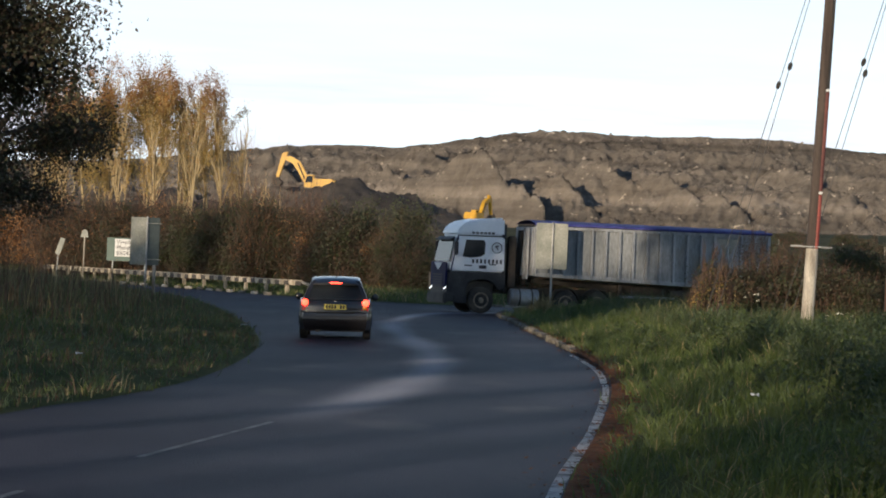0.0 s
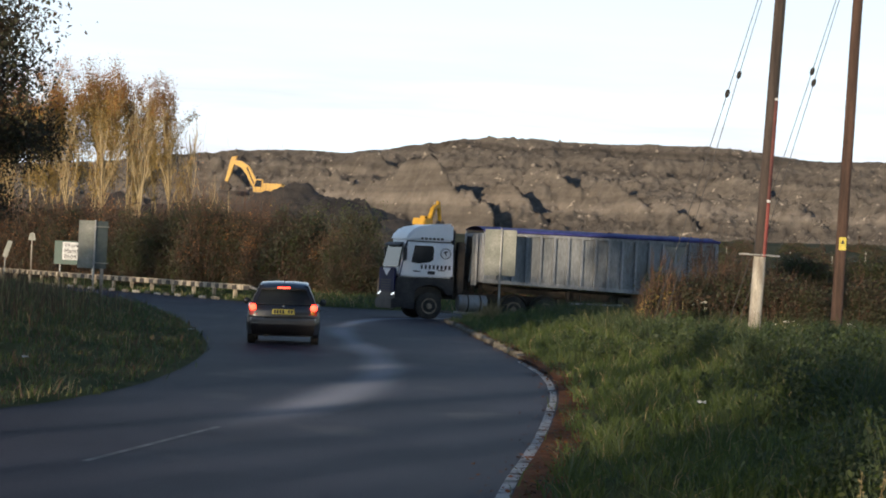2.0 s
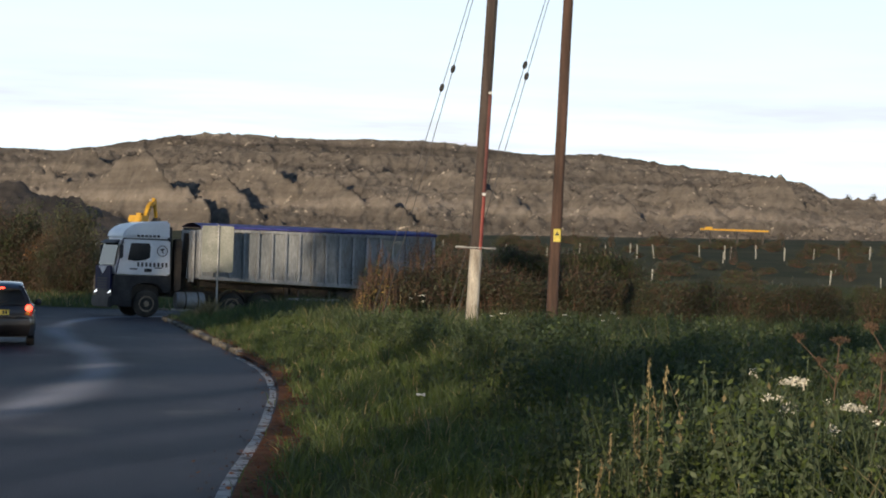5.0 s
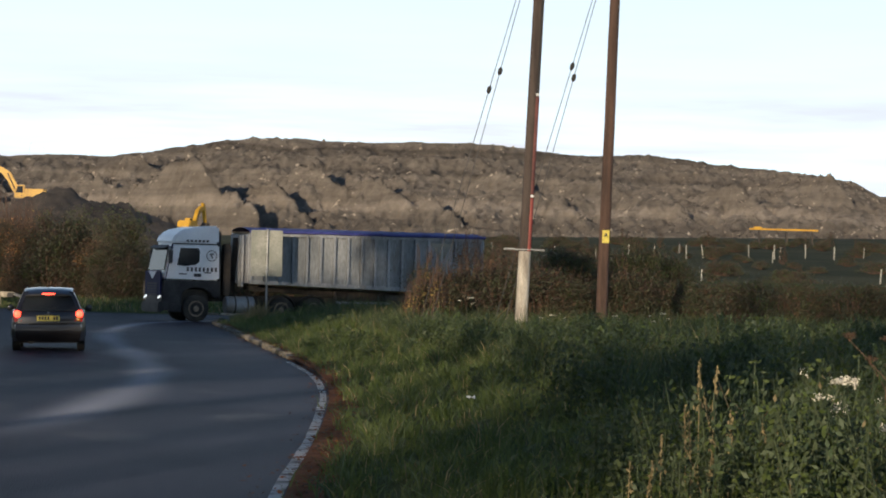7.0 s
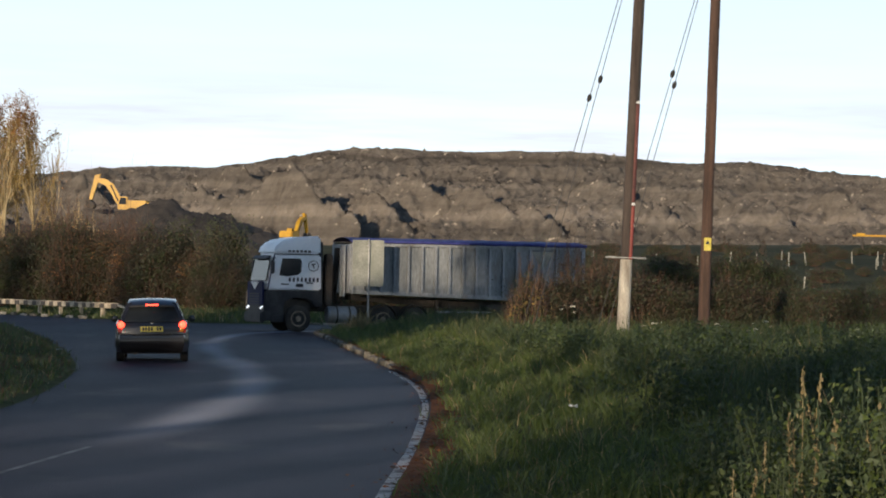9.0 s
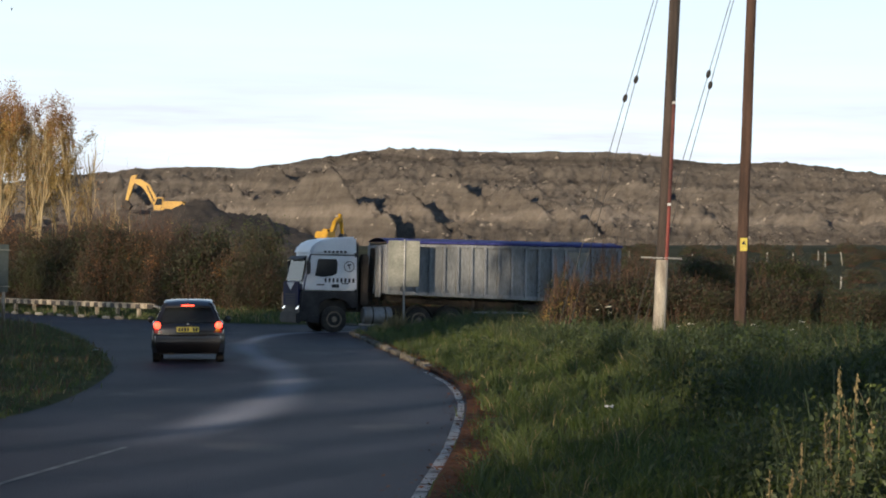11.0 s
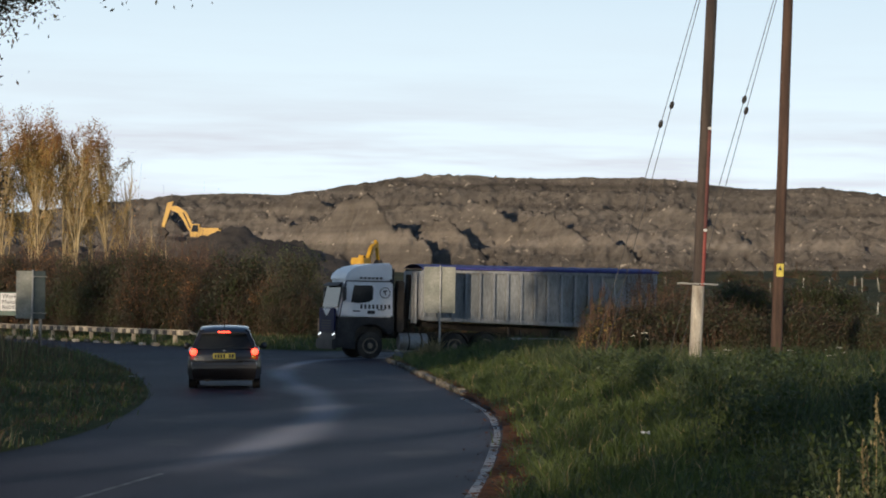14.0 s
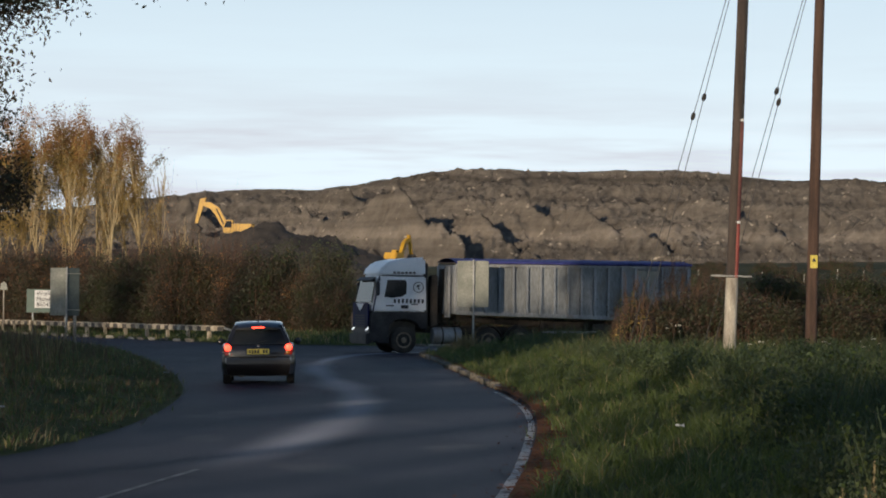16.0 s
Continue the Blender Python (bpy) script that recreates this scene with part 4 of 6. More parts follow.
def stay_wire(label, top, foot, ins):
    t = thing("stay_wire", label, "cable", "stay wires")
    a, b = Vector(top), Vector(foot)
    part("wire", Shape().path([a + (b - a) * (i / 8) for i in range(9)], 0.011, n=5), M_WIRE, t)
    p, d = a + (b - a) * ins, (b - a).normalized()
    s = Shape()
    s.rod(p - d * 0.11, p - d * 0.05, 0.03, 0.062, 10).rod(p - d * 0.05, p + d * 0.05, 0.062, 0.062, 10).rod(p + d * 0.05, p + d * 0.11, 0.062, 0.03, 10)
    part("insulator", s, M_BLACK, t, "black egg insulator", smooth=True)


stay_wire("thin steel stay wire of the utility pole", (9.3, 70, 12.0), (6.42, 70.4, 0.4), 0.362)
stay_wire("thin steel stay wire of the utility pole", (9.24, 70, 12.0), (6.1, 70.4, 0.4), 0.408)
stay_wire("thin steel stay wire of the second pole", (11.45, 70, 12.0), (8.5, 70.4, 0.4), 0.372)
stay_wire("thin steel stay wire of the second pole", (11.4, 70, 12.0), (8.2, 70.4, 0.4), 0.345)


# road signs, seen from behind
def sign_back(label, x0, x1, z0, z1, y, post_x, mat=None, wing=0.0, foot=0.2):
    t = thing("road_sign", label, "road sign")
    split = post_x + 0.02
    part("plate", Shape().box(((x0 + split) / 2, y, (z0 + z1) / 2), (split - x0, 0.03, z1 - z0)), mat or M_SIGN_BACK, t, bevel=0.008)
    if wing:
        part("plate", Shape().box((0, 0, 0), (wing, 0.03, z1 - z0), pose(split + wing / 2 * 0.9, y + 0.12, (z0 + z1) / 2, 0, 0, 22)), M_SIGN_DARK, t, "dark angled second plate", bevel=0.008)
    else:
        part("plate", Shape().box(((split + x1) / 2 + 0.01, y + 0.01, (z0 + z1) / 2), (x1 - split, 0.03, z1 - z0)), mat or M_SIGN_BACK, t, bevel=0.008)
    part("post", Shape().rod((post_x, y - 0.06, foot), (post_x, y - 0.06, z1 + 0.04), 0.042, n=12), M_STEEL, t, "galvanised tubular post", smooth=True)
    for f in (0.12, 0.88):
        z = z0 + (z1 - z0) * f
        part("clip", Shape().box((post_x, y - 0.055, z), (0.16, 0.10, 0.05)), M_STEEL, t, bevel=0.01)
        part("stiffener", Shape().box(((x0 + x1) / 2, y - 0.024, z), (abs(x1 - x0) * 0.94, 0.02, 0.035)), M_SIGN_BACK, t)
    return t


sign_back("grey back of a rectangular road sign on a post", 1.93, 3.13, 1.82, 3.6, 97.0, 2.56)
t = sign_back("grey back of a large road sign on the grass bank", -14.6, -13.3, 1.3, 3.25, 103.0, -13.92, wing=0.5, foot=0.0)
part("second_post", Shape().rod((-13.6, 103.1, 0.0), (-13.6, 103.1, 1.3), 0.07, n=12), M_WHITEWASH, t, "white-painted second post", smooth=True)
t = thing("give_way_sign", "pale back of a triangular give-way sign", "road sign")
part("plate", Shape().prism([(7.78, 3.1), (8.52, 3.1), (8.15, 2.42)], 1, 85.0, 85.03), M_SIGN_BACK, t, bevel=0.008)
part("post", Shape().rod((8.16, 84.95, 0.3), (8.16, 84.95, 3.0), 0.04, n=12), M_STEEL, t, smooth=True)
part("clip", Shape().box((8.16, 84.97, 2.85), (0.2, 0.06, 0.05)), M_STEEL, t, bevel=0.01)


def lettering(text, size, m, parent, mat):
    cu = bpy.data.curves.new("lettering", "FONT")
    cu.body, cu.size, cu.extrude = text, size, 0.004
    cu.materials.append(mat)
    ob = new("lettering", cu)
    ob.matrix_basis = m
    ob.parent = parent
    return ob


t = thing("direction_sign", "green direction sign with a white panel and black lettering", "road sign")
part("board", Shape().box((-19.85, 140, 1.85), (2.6, 0.04, 1.3)), M_SIGN_GREEN, t, "dark green board", bevel=0.01)
pn = part("panel", Shape().box((-19.75, 139.96, 1.95), (1.9, 0.03, 0.98)), M_WHITE, t, "white panel", bevel=0.008)
for i, word in enumerate(("Worksop", "Mansfield", "B6042")):
    lettering(word, 0.33, pose(-20.6, 139.935, 2.16 - i * 0.31, 90, 0, 0), t, M_INK)
for x in (-20.8, -19.0):
    part("post", Shape().rod((x, 140.06, -0.1), (x, 140.06, 2.5), 0.05, n=10), M_STEEL, t, smooth=True)
t = thing("marker_post_sign", "small pale sign on a thin post", "road sign")
part("post", Shape().rod((-22.5, 140.5, 0.0), (-22.5, 140.5, 2.9), 0.04, n=10), M_WHITEWASH, t, smooth=True)
part("plate", Shape().prism([(-22.72, 2.45), (-22.28, 2.45), (-22.36, 2.85), (-22.64, 2.85)], 1, 140.42, 140.45), M_SIGN_BACK, t, bevel=0.008)
t = thing("tilted_sign", "pale tilted sign board beside the wood", "road sign")
part("board", Shape().box((0, 0, 0), (0.28, 0.03, 0.95), pose(-23.6, 139, 1.9, 0, 18, 0)), M_SIGN_BACK, t, bevel=0.008)
part("post", Shape().rod((-23.75, 139.06, 0.0), (-23.7, 139.06, 1.6), 0.04, n=10), M_STEEL, t, smooth=True)

# field gate with notice
t = thing("field_gate", "weathered wooden rail fence across the field entrance", "fence")
GY = 119.0
for x in (-2.58, -0.72, 0.97):
    part("post", Shape().box((x, GY, 0.78), (0.11, 0.11, 1.32)), M_WOOD, t, bevel=0.012)
for i, z in enumerate((0.52, 0.80, 1.08, 1.36)):
    for a, b in ((-2.62, -0.7), (-0.74, 1.35 if i in (2, 3) else 1.05)):
        part("rail", Shape().box(((a + b) / 2, GY - 0.075, z + R.normal() * 0.008), (b - a, 0.04, 0.10)), M_WOOD, t, bevel=0.008)
t = thing("notice", "small white notice fixed to the wooden fence", "sign")
part("sheet", Shape().box((-0.42, GY - 0.115, 1.16), (0.29, 0.012, 0.46)), M_WHITE, t, bevel=0.003)
for z, w in ((1.27, 0.16), (1.19, 0.10), (1.10, 0.2), (1.05, 0.18)):
    part("text_bar", Shape().box((-0.42, GY - 0.123, z), (w, 0.003, 0.03)), M_INK, t)

# safety barrier of cream and black blocks
t = thing("safety_barrier", "wooden safety barrier painted in cream and black blocks", "barrier")
bl = FAR_EDGE[(FAR_EDGE[:, 0] < -8.6) & (FAR_EDGE[:, 0] > -27)]
bl = smooth_line(bl + np.array([0.55, 1.15]), 0.42)
for i in range(len(bl) - 1):
    a, b = bl[i], bl[i + 1]
    ang = math.degrees(math.atan2(b[1] - a[1], b[0] - a[0]))
    c, ln = (a + b) / 2, float(np.linalg.norm(b - a))
    part("rail_block", Shape().box((0, 0, 0), (ln * 0.97, 0.14, 0.21), pose(c[0], c[1], 0.62, 0, 0, ang)), M_CREAM if i % 2 else M_TAR, t, bevel=0.015)
    if i % 5 == 2:
        part("post", Shape().box((0, 0, 0), (0.16, 0.16, 0.75), pose(c[0], c[1] + 0.16, 0.3, 0, 0, ang)), M_CREAM, t, bevel=0.015)
part("top_rail", Shape().path([(q[0], q[1] - 0.02, 0.745) for q in bl[::2]], 0.03, n=6), M_CREAM, t, "pale capping rail", smooth=True)
a, b = bl[0], bl[0] + np.array([1.9, -1.6])
part("end_ramp", Shape().rod((a[0], a[1], 0.66), (b[0], b[1], 0.1), 0.07, n=10), M_WHITEWASH, t, "white sloping end rail", smooth=True)

# kerbs
def kerb_row(line, length, gap, height, mats, rng, lift=0.0):
    d = np.cumsum(np.r_[0, np.linalg.norm(np.diff(line, axis=0), axis=1)])
    pos, i = 0.2, 0
    while pos + length < d[-1]:
        p = np.array([np.interp(pos + length / 2, d, line[:, k]) for k in (0, 1)])
        q = np.array([np.interp(pos + length / 2 + 0.1, d, line[:, k]) for k in (0, 1)])
        ang = math.degrees(math.atan2(q[1] - p[1], q[0] - p[0])) + rng.normal() * 2
        ob = new("kerb_stone", kerb_meshes[mats[i % len(mats)]])
        ob.matrix_basis = pose(p[0] + rng.normal() * 0.015, p[1], height / 2 - 0.03 + lift + rng.normal() * 0.012, rng.normal() * 2, rng.normal() * 2, ang) @ Matrix.Diagonal((length * rng.uniform(0.9, 1.0), 0.18, height, 1))
        tagged(ob, "rough pale kerb stone along the road", "kerb", "kerb stones", "structure")
        pos += length + gap * rng.uniform(0.6, 1.4)
        i += 1


kerb_meshes = {}
for key, mm in (("grey", M_KERB), ("white", M_KERB_W)):
    kerb_meshes[key] = mesh_of("kerb_stone", Shape().box((0, 0, 0), (1, 1, 1)), mm, bevel=0.09)
kr = np.random.RandomState(8)
kerb_row(RIGHT_EDGE[(RIGHT_EDGE[:, 1] > 57) & (RIGHT_EDGE[:, 1] < 99.5) & (RIGHT_EDGE[:, 0] < 3)], 0.5, 0.42, 0.16, ["grey"], kr, -0.01)
kerb_row(FAR_EDGE[(FAR_EDGE[:, 0] < -8.8) & (FAR_EDGE[:, 0] > -24)][::-1], 0.6, 0.85, 0.16, ["white", "grey"], kr)
kerb_row(FAR_EDGE[(FAR_EDGE[:, 0] < -5) & (FAR_EDGE[:, 0] > -7.6)][::-1], 0.8, 0.03, 0.16, ["white"], kr)
kerb_row(FAR_EDGE[(FAR_EDGE[:, 0] < 9) & (FAR_EDGE[:, 0] > -2)][::-1], 0.8, 0.06, 0.14, ["white", "grey"], kr)


# ---------------------------------------------------------------- lorry
def wheel(parent, x, y, r, w, out, mat_rim=None):
    """A wheel whose axle runs along y; out: +1 where its outer face looks to +y."""
    ty = part("tyre", Shape().lathe((x, y, r), 1, [(-w / 2, r * 0.62), (-w / 2, r * 0.9), (-w / 2 + 0.04, r), (w / 2 - 0.04, r), (w / 2, r * 0.9), (w / 2, r * 0.62)], 28), M_TYRE, parent, smooth=True)
    part("rim", Shape().lathe((x, y + out * w * 0.44, r), 1, [(-0.03 * out, r * 0.63), (0.045 * out, r * 0.6), (0.03 * out, r * 0.5), (-0.05 * out, r * 0.42), (-0.05 * out, r * 0.25), (0.07 * out, r * 0.2), (0.08 * out, r * 0.12)], 24), mat_rim or M_RIM, ty, smooth=True)
    for i in range(8):
        a = i * math.pi / 4
        part("wheel_nut", Shape().rod((x + r * 0.32 * math.cos(a), y + out * (w * 0.44 - 0.04), r + r * 0.32 * math.sin(a)), (x + r * 0.32 * math.cos(a), y + out * (w * 0.44 + 0.01), r + r * 0.32 * math.sin(a)), 0.03, n=6), M_RIM, ty)


LORRY = pose(-1.45, 97.0, 0, 0, 0, 180 + 16)


def tractor():
    """Front at x = 0, its left side at y = 0 and its right at y = -2.5."""
    t = thing("lorry_tractor", "white and navy lorry tractor unit with dark lower cab", "lorry", m=LORRY)
    W = -2.5

    def across(outline, a=0.0, b=W):
        return Shape().prism(outline, 1, a, b)
    part("cab_upper", across([(-0.10, 1.60), (-0.32, 2.75), (-0.42, 3.0), (-2.28, 3.0), (-2.30, 1.60)]), M_LORRY_WHITE, t, "white upper cab", bevel=0.07, smooth=True)
    rf = part("roof", across([(-0.36, 3.0), (-0.46, 3.28), (-0.75, 3.55), (-1.4, 3.68), (-2.26, 3.74), (-2.28, 3.0)], -0.04, W + 0.04), M_LORRY_WHITE, t, "white high roof", bevel=0.09, smooth=True)
    part("roof_trim", Shape().box((-1.33, 0.005, 3.0), (1.9, 0.02, 0.045)), M_INK, rf)
    part("cab_lower", across([(0.0, 0.42), (-0.02, 1.1), (-0.08, 1.62), (-2.3, 1.62), (-2.3, 0.95), (-2.05, 0.95), (-1.98, 1.1), (-1.75, 1.27), (-1.4, 1.33), (-1.05, 1.27), (-0.82, 1.1), (-0.76, 0.42)], -0.02, W + 0.02), M_LORRY_DARK, t, "dark grey lower cab with wheel arch", bevel=0.05, smooth=True)
    part("front_panel", Shape().prism([(-0.1, 1.0), (-2.4, 1.0), (-2.4, 1.95), (-0.1, 1.95)], 0, -0.03, 0.035), M_LORRY_BLUE, t, "navy front panel", bevel=0.03)
    part("badge_panel", Shape().prism([(-0.65, 1.92), (-1.85, 1.92), (-1.25, 1.62)], 0, 0.036, 0.046), M_LORRY_WHITE, t, "white wedge on the front")
    part("side_front_panel", Shape().prism([(-0.12, 1.62), (-0.16, 1.62), (-0.42, 2.98), (-0.36, 2.98)], 1, 0.004, 0.012), M_LORRY_BLUE, t, "navy corner post")
    part("wheel_housing", Shape().box((-1.4, -1.25, 0.95), (1.1, 1.9, 0.62)), M_CHASSIS, t)
    for k in range(5):
        part("grille_bar", Shape().box((0.04, -1.25, 1.05 + k * 0.1), (0.03, 1.5, 0.05)), M_INK, t, bevel=0.008)
    part("bumper", Shape().box((0.03, -1.25, 0.55), (0.2, 2.52, 0.42)), M_LORRY_DARK, t, "dark bumper", bevel=0.05, smooth=True)
    wsc = Shape().add([(-0.115, -0.12, 1.98), (-0.115, -2.38, 1.98), (-0.29, -2.3, 2.88), (-0.29, -0.2, 2.88)], [(0, 1, 2, 3)])
    wsc.v = [(x + 0.028, y, z) for x, y, z in wsc.v]
    wsc.add([(x - 0.02, y, z) for x, y, z in wsc.v[:4]], [(0, 3, 2, 1)])
    part("windscreen", wsc, M_GLASS, t, "dark sloping windscreen")
    part("sun_visor", Shape().prism([(-0.28, 2.86), (-0.1, 2.8), (-0.1, 2.84), (-0.3, 2.96)], 1, -0.1, -2.4), M_INK, t, bevel=0.01)
    dr = part("door", across([(-0.42, 1.64), (-0.66, 2.9), (-1.72, 2.9), (-1.74, 1.64)], 0.004, 0.03), M_LORRY_WHITE, t, "white cab door", bevel=0.012)
    part("side_window", across([(-0.58, 2.18), (-0.70, 2.84), (-1.42, 2.84), (-1.48, 2.72), (-1.46, 2.30), (-1.3, 2.2), (-0.9, 2.14)], 0.031, 0.042), M_GLASS, dr, "dark side window")
    part("door_handle", Shape().box((-1.40, 0.045, 1.80), (0.3, 0.03, 0.13)), M_INK, dr, bevel=0.02)
    for z, x0, x1, h in ((2.02, -0.95, -2.16, 0.2), (1.84, -0.6, -1.2, 0.06), (1.9, -1.6, -2.16, 0.05)):
        step = 0.16 if h > 0.1 else abs(x1 - x0)
        x = x0
        while x > x1 + 0.01:
            part("lettering_bar", Shape().box((x - step * 0.36, 0.036, z), (step * 0.5, 0.006, h * 0.8)), M_INK, t)
            x -= step
    for k in range(6):
        part("roof_lettering_bar", Shape().box((-1.0 - k * 0.16, -0.03, 3.12), (0.1, 0.012, 0.08)), M_LORRY_DARK, rf)
    em = Shape().path([(-1.95 + 0.2 * math.cos(a), 0.034, 2.56 + 0.2 * math.sin(a)) for a in np.linspace(0, 2 * math.pi, 25)], 0.014, n=6)
    part("emblem", em, M_INK, t, "round dark emblem")
    part("emblem_bar", Shape().box((0, 0, 0), (0.04, 0.008, 0.2), pose(-1.95, 0.036, 2.56, 0, 20, 0)).box((0, 0, 0), (0.16, 0.008, 0.05), pose(-1.95, 0.036, 2.62, 0, 15, 0)), M_INK, t)
    for y in (0.16, W - 0.16):
        part("mirror", Shape().box((-0.28, y, 2.5), (0.14, 0.2, 0.55)), M_INK, t, "black door mirror", bevel=0.04)
        part("mirror_arm", Shape().rod((-0.4, y * 0.3 + (W * 0.7 if y < -1 else 0), 2.84), (-0.28, y, 2.84), 0.025, n=8), M_INK, t)
    for y in (-0.22, -2.28):
        part("headlamp", Shape().prism([(y + 0.17, 0.94), (y - 0.13, 0.87), (y - 0.13, 0.91), (y + 0.17, 1.0)], 0, 0.02, 0.06), M_HEAD, t, "lit white headlamp", bevel=0.01)
    part("step", Shape().box((-0.55, 0.0, 0.52), (0.5, 0.08, 0.28)), M_LORRY_DARK, t, bevel=0.02)
    for x in (-1.4, -4.85, -6.15):
        wheel(t, x, -0.2, 0.51, 0.32, 1)
        wheel(t, x, -2.3, 0.51, 0.32, -1)
    for y in (-0.85, -1.65):
        part("chassis_rail", Shape().box((-4.4, y, 0.92), (4.6, 0.09, 0.26)), M_CHASSIS, t)
    part("fuel_tank", Shape().lathe((0, -0.32, 0.68), 0, [(-2.62, 0.0), (-2.62, 0.30), (-2.66, 0.33), (-3.72, 0.33), (-3.76, 0.30), (-3.76, 0.0)], 20), M_ALLOY, t, "dull aluminium fuel tank", smooth=True)
    for x in (-2.95, -3.45):
        part("tank_strap", Shape().lathe((0, -0.32, 0.68), 0, [(x, 0.335), (x, 0.342), (x - 0.06, 0.342), (x - 0.06, 0.335)], 20), M_CHASSIS, t)
    part("rear_cab_wall", Shape().box((-2.33, -1.25, 2.2), (0.05, 2.3, 2.6)), M_LORRY_DARK, t)
    part("air_intake", Shape().box((-2.7, -0.5, 2.05), (0.3, 0.4, 2.0)), M_CHASSIS, t, "dark air intake stack", bevel=0.05)
    part("exhaust_box", Shape().box((-2.75, -1.5, 1.9), (0.35, 0.9, 1.7)), M_CHASSIS, t, bevel=0.05)
    for x in (-4.85, -6.15):
        part("mudguard", Shape().loft([[(x + r * math.cos(a), y, 0.51 + r * math.sin(a)) for r in (0.58, 0.61) for y in ((-0.02, -0.4) if r < 0.6 else (-0.4, -0.02))] for a in np.linspace(0.2, math.pi - 0.2, 10)]), M_CHASSIS, t)


def trailer():
    t = thing("tipper_trailer", "dirty ribbed aluminium tipper trailer with blue sheet", "trailer", m=LORRY)
    X0, X1, W = -3.5, -13.3, -2.5
    Z1 = 3.45

    def zb(x):
        return 1.62 - 0.26 * (x - X0) / (X1 - X0)
    for y, s in ((-0.05, 1), (W + 0.05, -1)):
        part("side_wall", Shape().prism([(X0, zb(X0)), (X0, Z1), (X1, Z1), (X1, zb(X1))], 1, y - 0.03 - s * 0.04, y + 0.01 - s * 0.04), M_ALLOY_DARK, t, "dull aluminium side wall")
        part("top_rail", Shape().box(((X0 + X1) / 2, y + s * 0.03, Z1 + 0.02), (X0 - X1, 0.1, 0.17)), M_ALLOY, t, bevel=0.015)
        part("bottom_rail", Shape().prism([(X0, zb(X0) - 0.1), (X0, zb(X0) + 0.06), (X1, zb(X1) + 0.06), (X1, zb(X1) - 0.1)], 1, y - 0.05 * s, y + 0.06 * s), M_ALLOY, t, bevel=0.012)
        for k in range(18):
            x = X0 - 0.06 + (X1 - X0 + 0.12) * k / 17
            part("rib", Shape().box((x, y + s * 0.045, (zb(x) + Z1) / 2), (0.10, 0.13, Z1 - zb(x))), M_ALLOY, t, bevel=0.012)
    part("front_wall", Shape().box((X0 + 0.03, W / 2, 2.5), (0.06, 2.4, 1.9)), M_ALLOY, t)
    part("tailgate", Shape().box((X1 - 0.03, W / 2, 2.4), (0.06, 2.4, 2.1)), M_ALLOY, t)
    for y in (-0.35, -0.75):
        part("front_post", Shape().box((X0 + 0.2, y, 2.4), (0.1, 0.1, 2.0)), M_ALLOY, t, bevel=0.01)
    part("tipping_ram", Shape().rod((X0 + 0.35, W / 2, 1.2), (X0 + 0.2, W / 2, 3.3), 0.12, n=14), M_CHASSIS, t, smooth=True)
    # sheet over the load, with a shallow sag and a rolled edge
    v, f = [], []
    nx, ny = 40, 10
    for i in range(nx + 1):
        for j in range(ny + 1):
            x, y = X0 + 0.05 + (X1 - X0 - 0.1) * i / nx, 0.06 + (W - 0.12) * j / ny
            z = Z1 + 0.12 + 0.16 * math.sin(math.pi * j / ny) + 0.008 * math.sin(i * 1.9) * math.sin(math.pi * j / ny) + 0.012 * noise.noise(Vector((i * 0.4, j * 0.5, 2)))
            v.append((x, y, z))
    for i in range(nx):
        for j in range(ny):
            a = i * (ny + 1) + j
            f.append((a, a + 1, a + ny + 2, a + ny + 1))
    sh = part("sheet", Shape().add(v, f), M_TARP, t, "blue roll-over tarpaulin", smooth=True)
    part("rolled_edge", Shape().path([(X0 + 0.05 + (X1 - X0 - 0.1) * i / 12, 0.07, Z1 + 0.11 + 0.006 * math.sin(i * 2.3)) for i in range(13)], 0.055, n=10), M_TARP, sh, smooth=True)
    ld = part("ladder", Shape().rod((X1 + 1.05, 0.08, 1.5), (X1 + 1.05, 0.08, Z1), 0.02).rod((X1 + 0.68, 0.08, 1.5), (X1 + 0.68, 0.08, Z1), 0.02), M_ALLOY, t, "fixed side ladder")
    for k in range(6):
        part("rung", Shape().rod((X1 + 1.05, 0.08, 1.7 + k * 0.3), (X1 + 0.68, 0.08, 1.7 + k * 0.3), 0.018, n=6), M_ALLOY, ld)
    for y in (-0.85, -1.65):
        part("chassis_rail", Shape().prism([(X0 - 0.2, 1.28), (X0 - 0.2, 1.46), (X1 + 0.1, 1.2), (X1 + 0.1, 0.9), (X1 + 5, 0.95)], 1, y - 0.05, y + 0.05), M_CHASSIS, t)
    for x in (-9.8, -11.1, -12.4):
        wheel(t, x, -0.2, 0.51, 0.36, 1)
        wheel(t, x, -2.3, 0.51, 0.36, -1)
    part("mudguard_strip", Shape().box((-11.1, -0.16, 1.14), (3.9, 0.36, 0.05)).box((-11.1, 0.01, 1.05), (3.9, 0.03, 0.2)), M_CHASSIS, t, bevel=0.01)
    for x in (-7.6, -8.9):
        part("guard_post", Shape().box((x, -0.1, 0.85), (0.07, 0.07, 0.7)), M_CHASSIS, t)
    for z in (0.62, 0.85):
        part("side_guard_rail", Shape().box((-8.25, -0.08, z), (2.3, 0.04, 0.09)), M_ALLOY, t, bevel=0.01)
    part("landing_leg", Shape().box((-7.2, -0.5, 0.8), (0.14, 0.14, 1.0)), M_CHASSIS, t, bevel=0.01)
    part("under_run_bar", Shape().box((X1 + 0.1, W / 2, 0.55), (0.1, 2.3, 0.12)), M_CHASSIS, t)
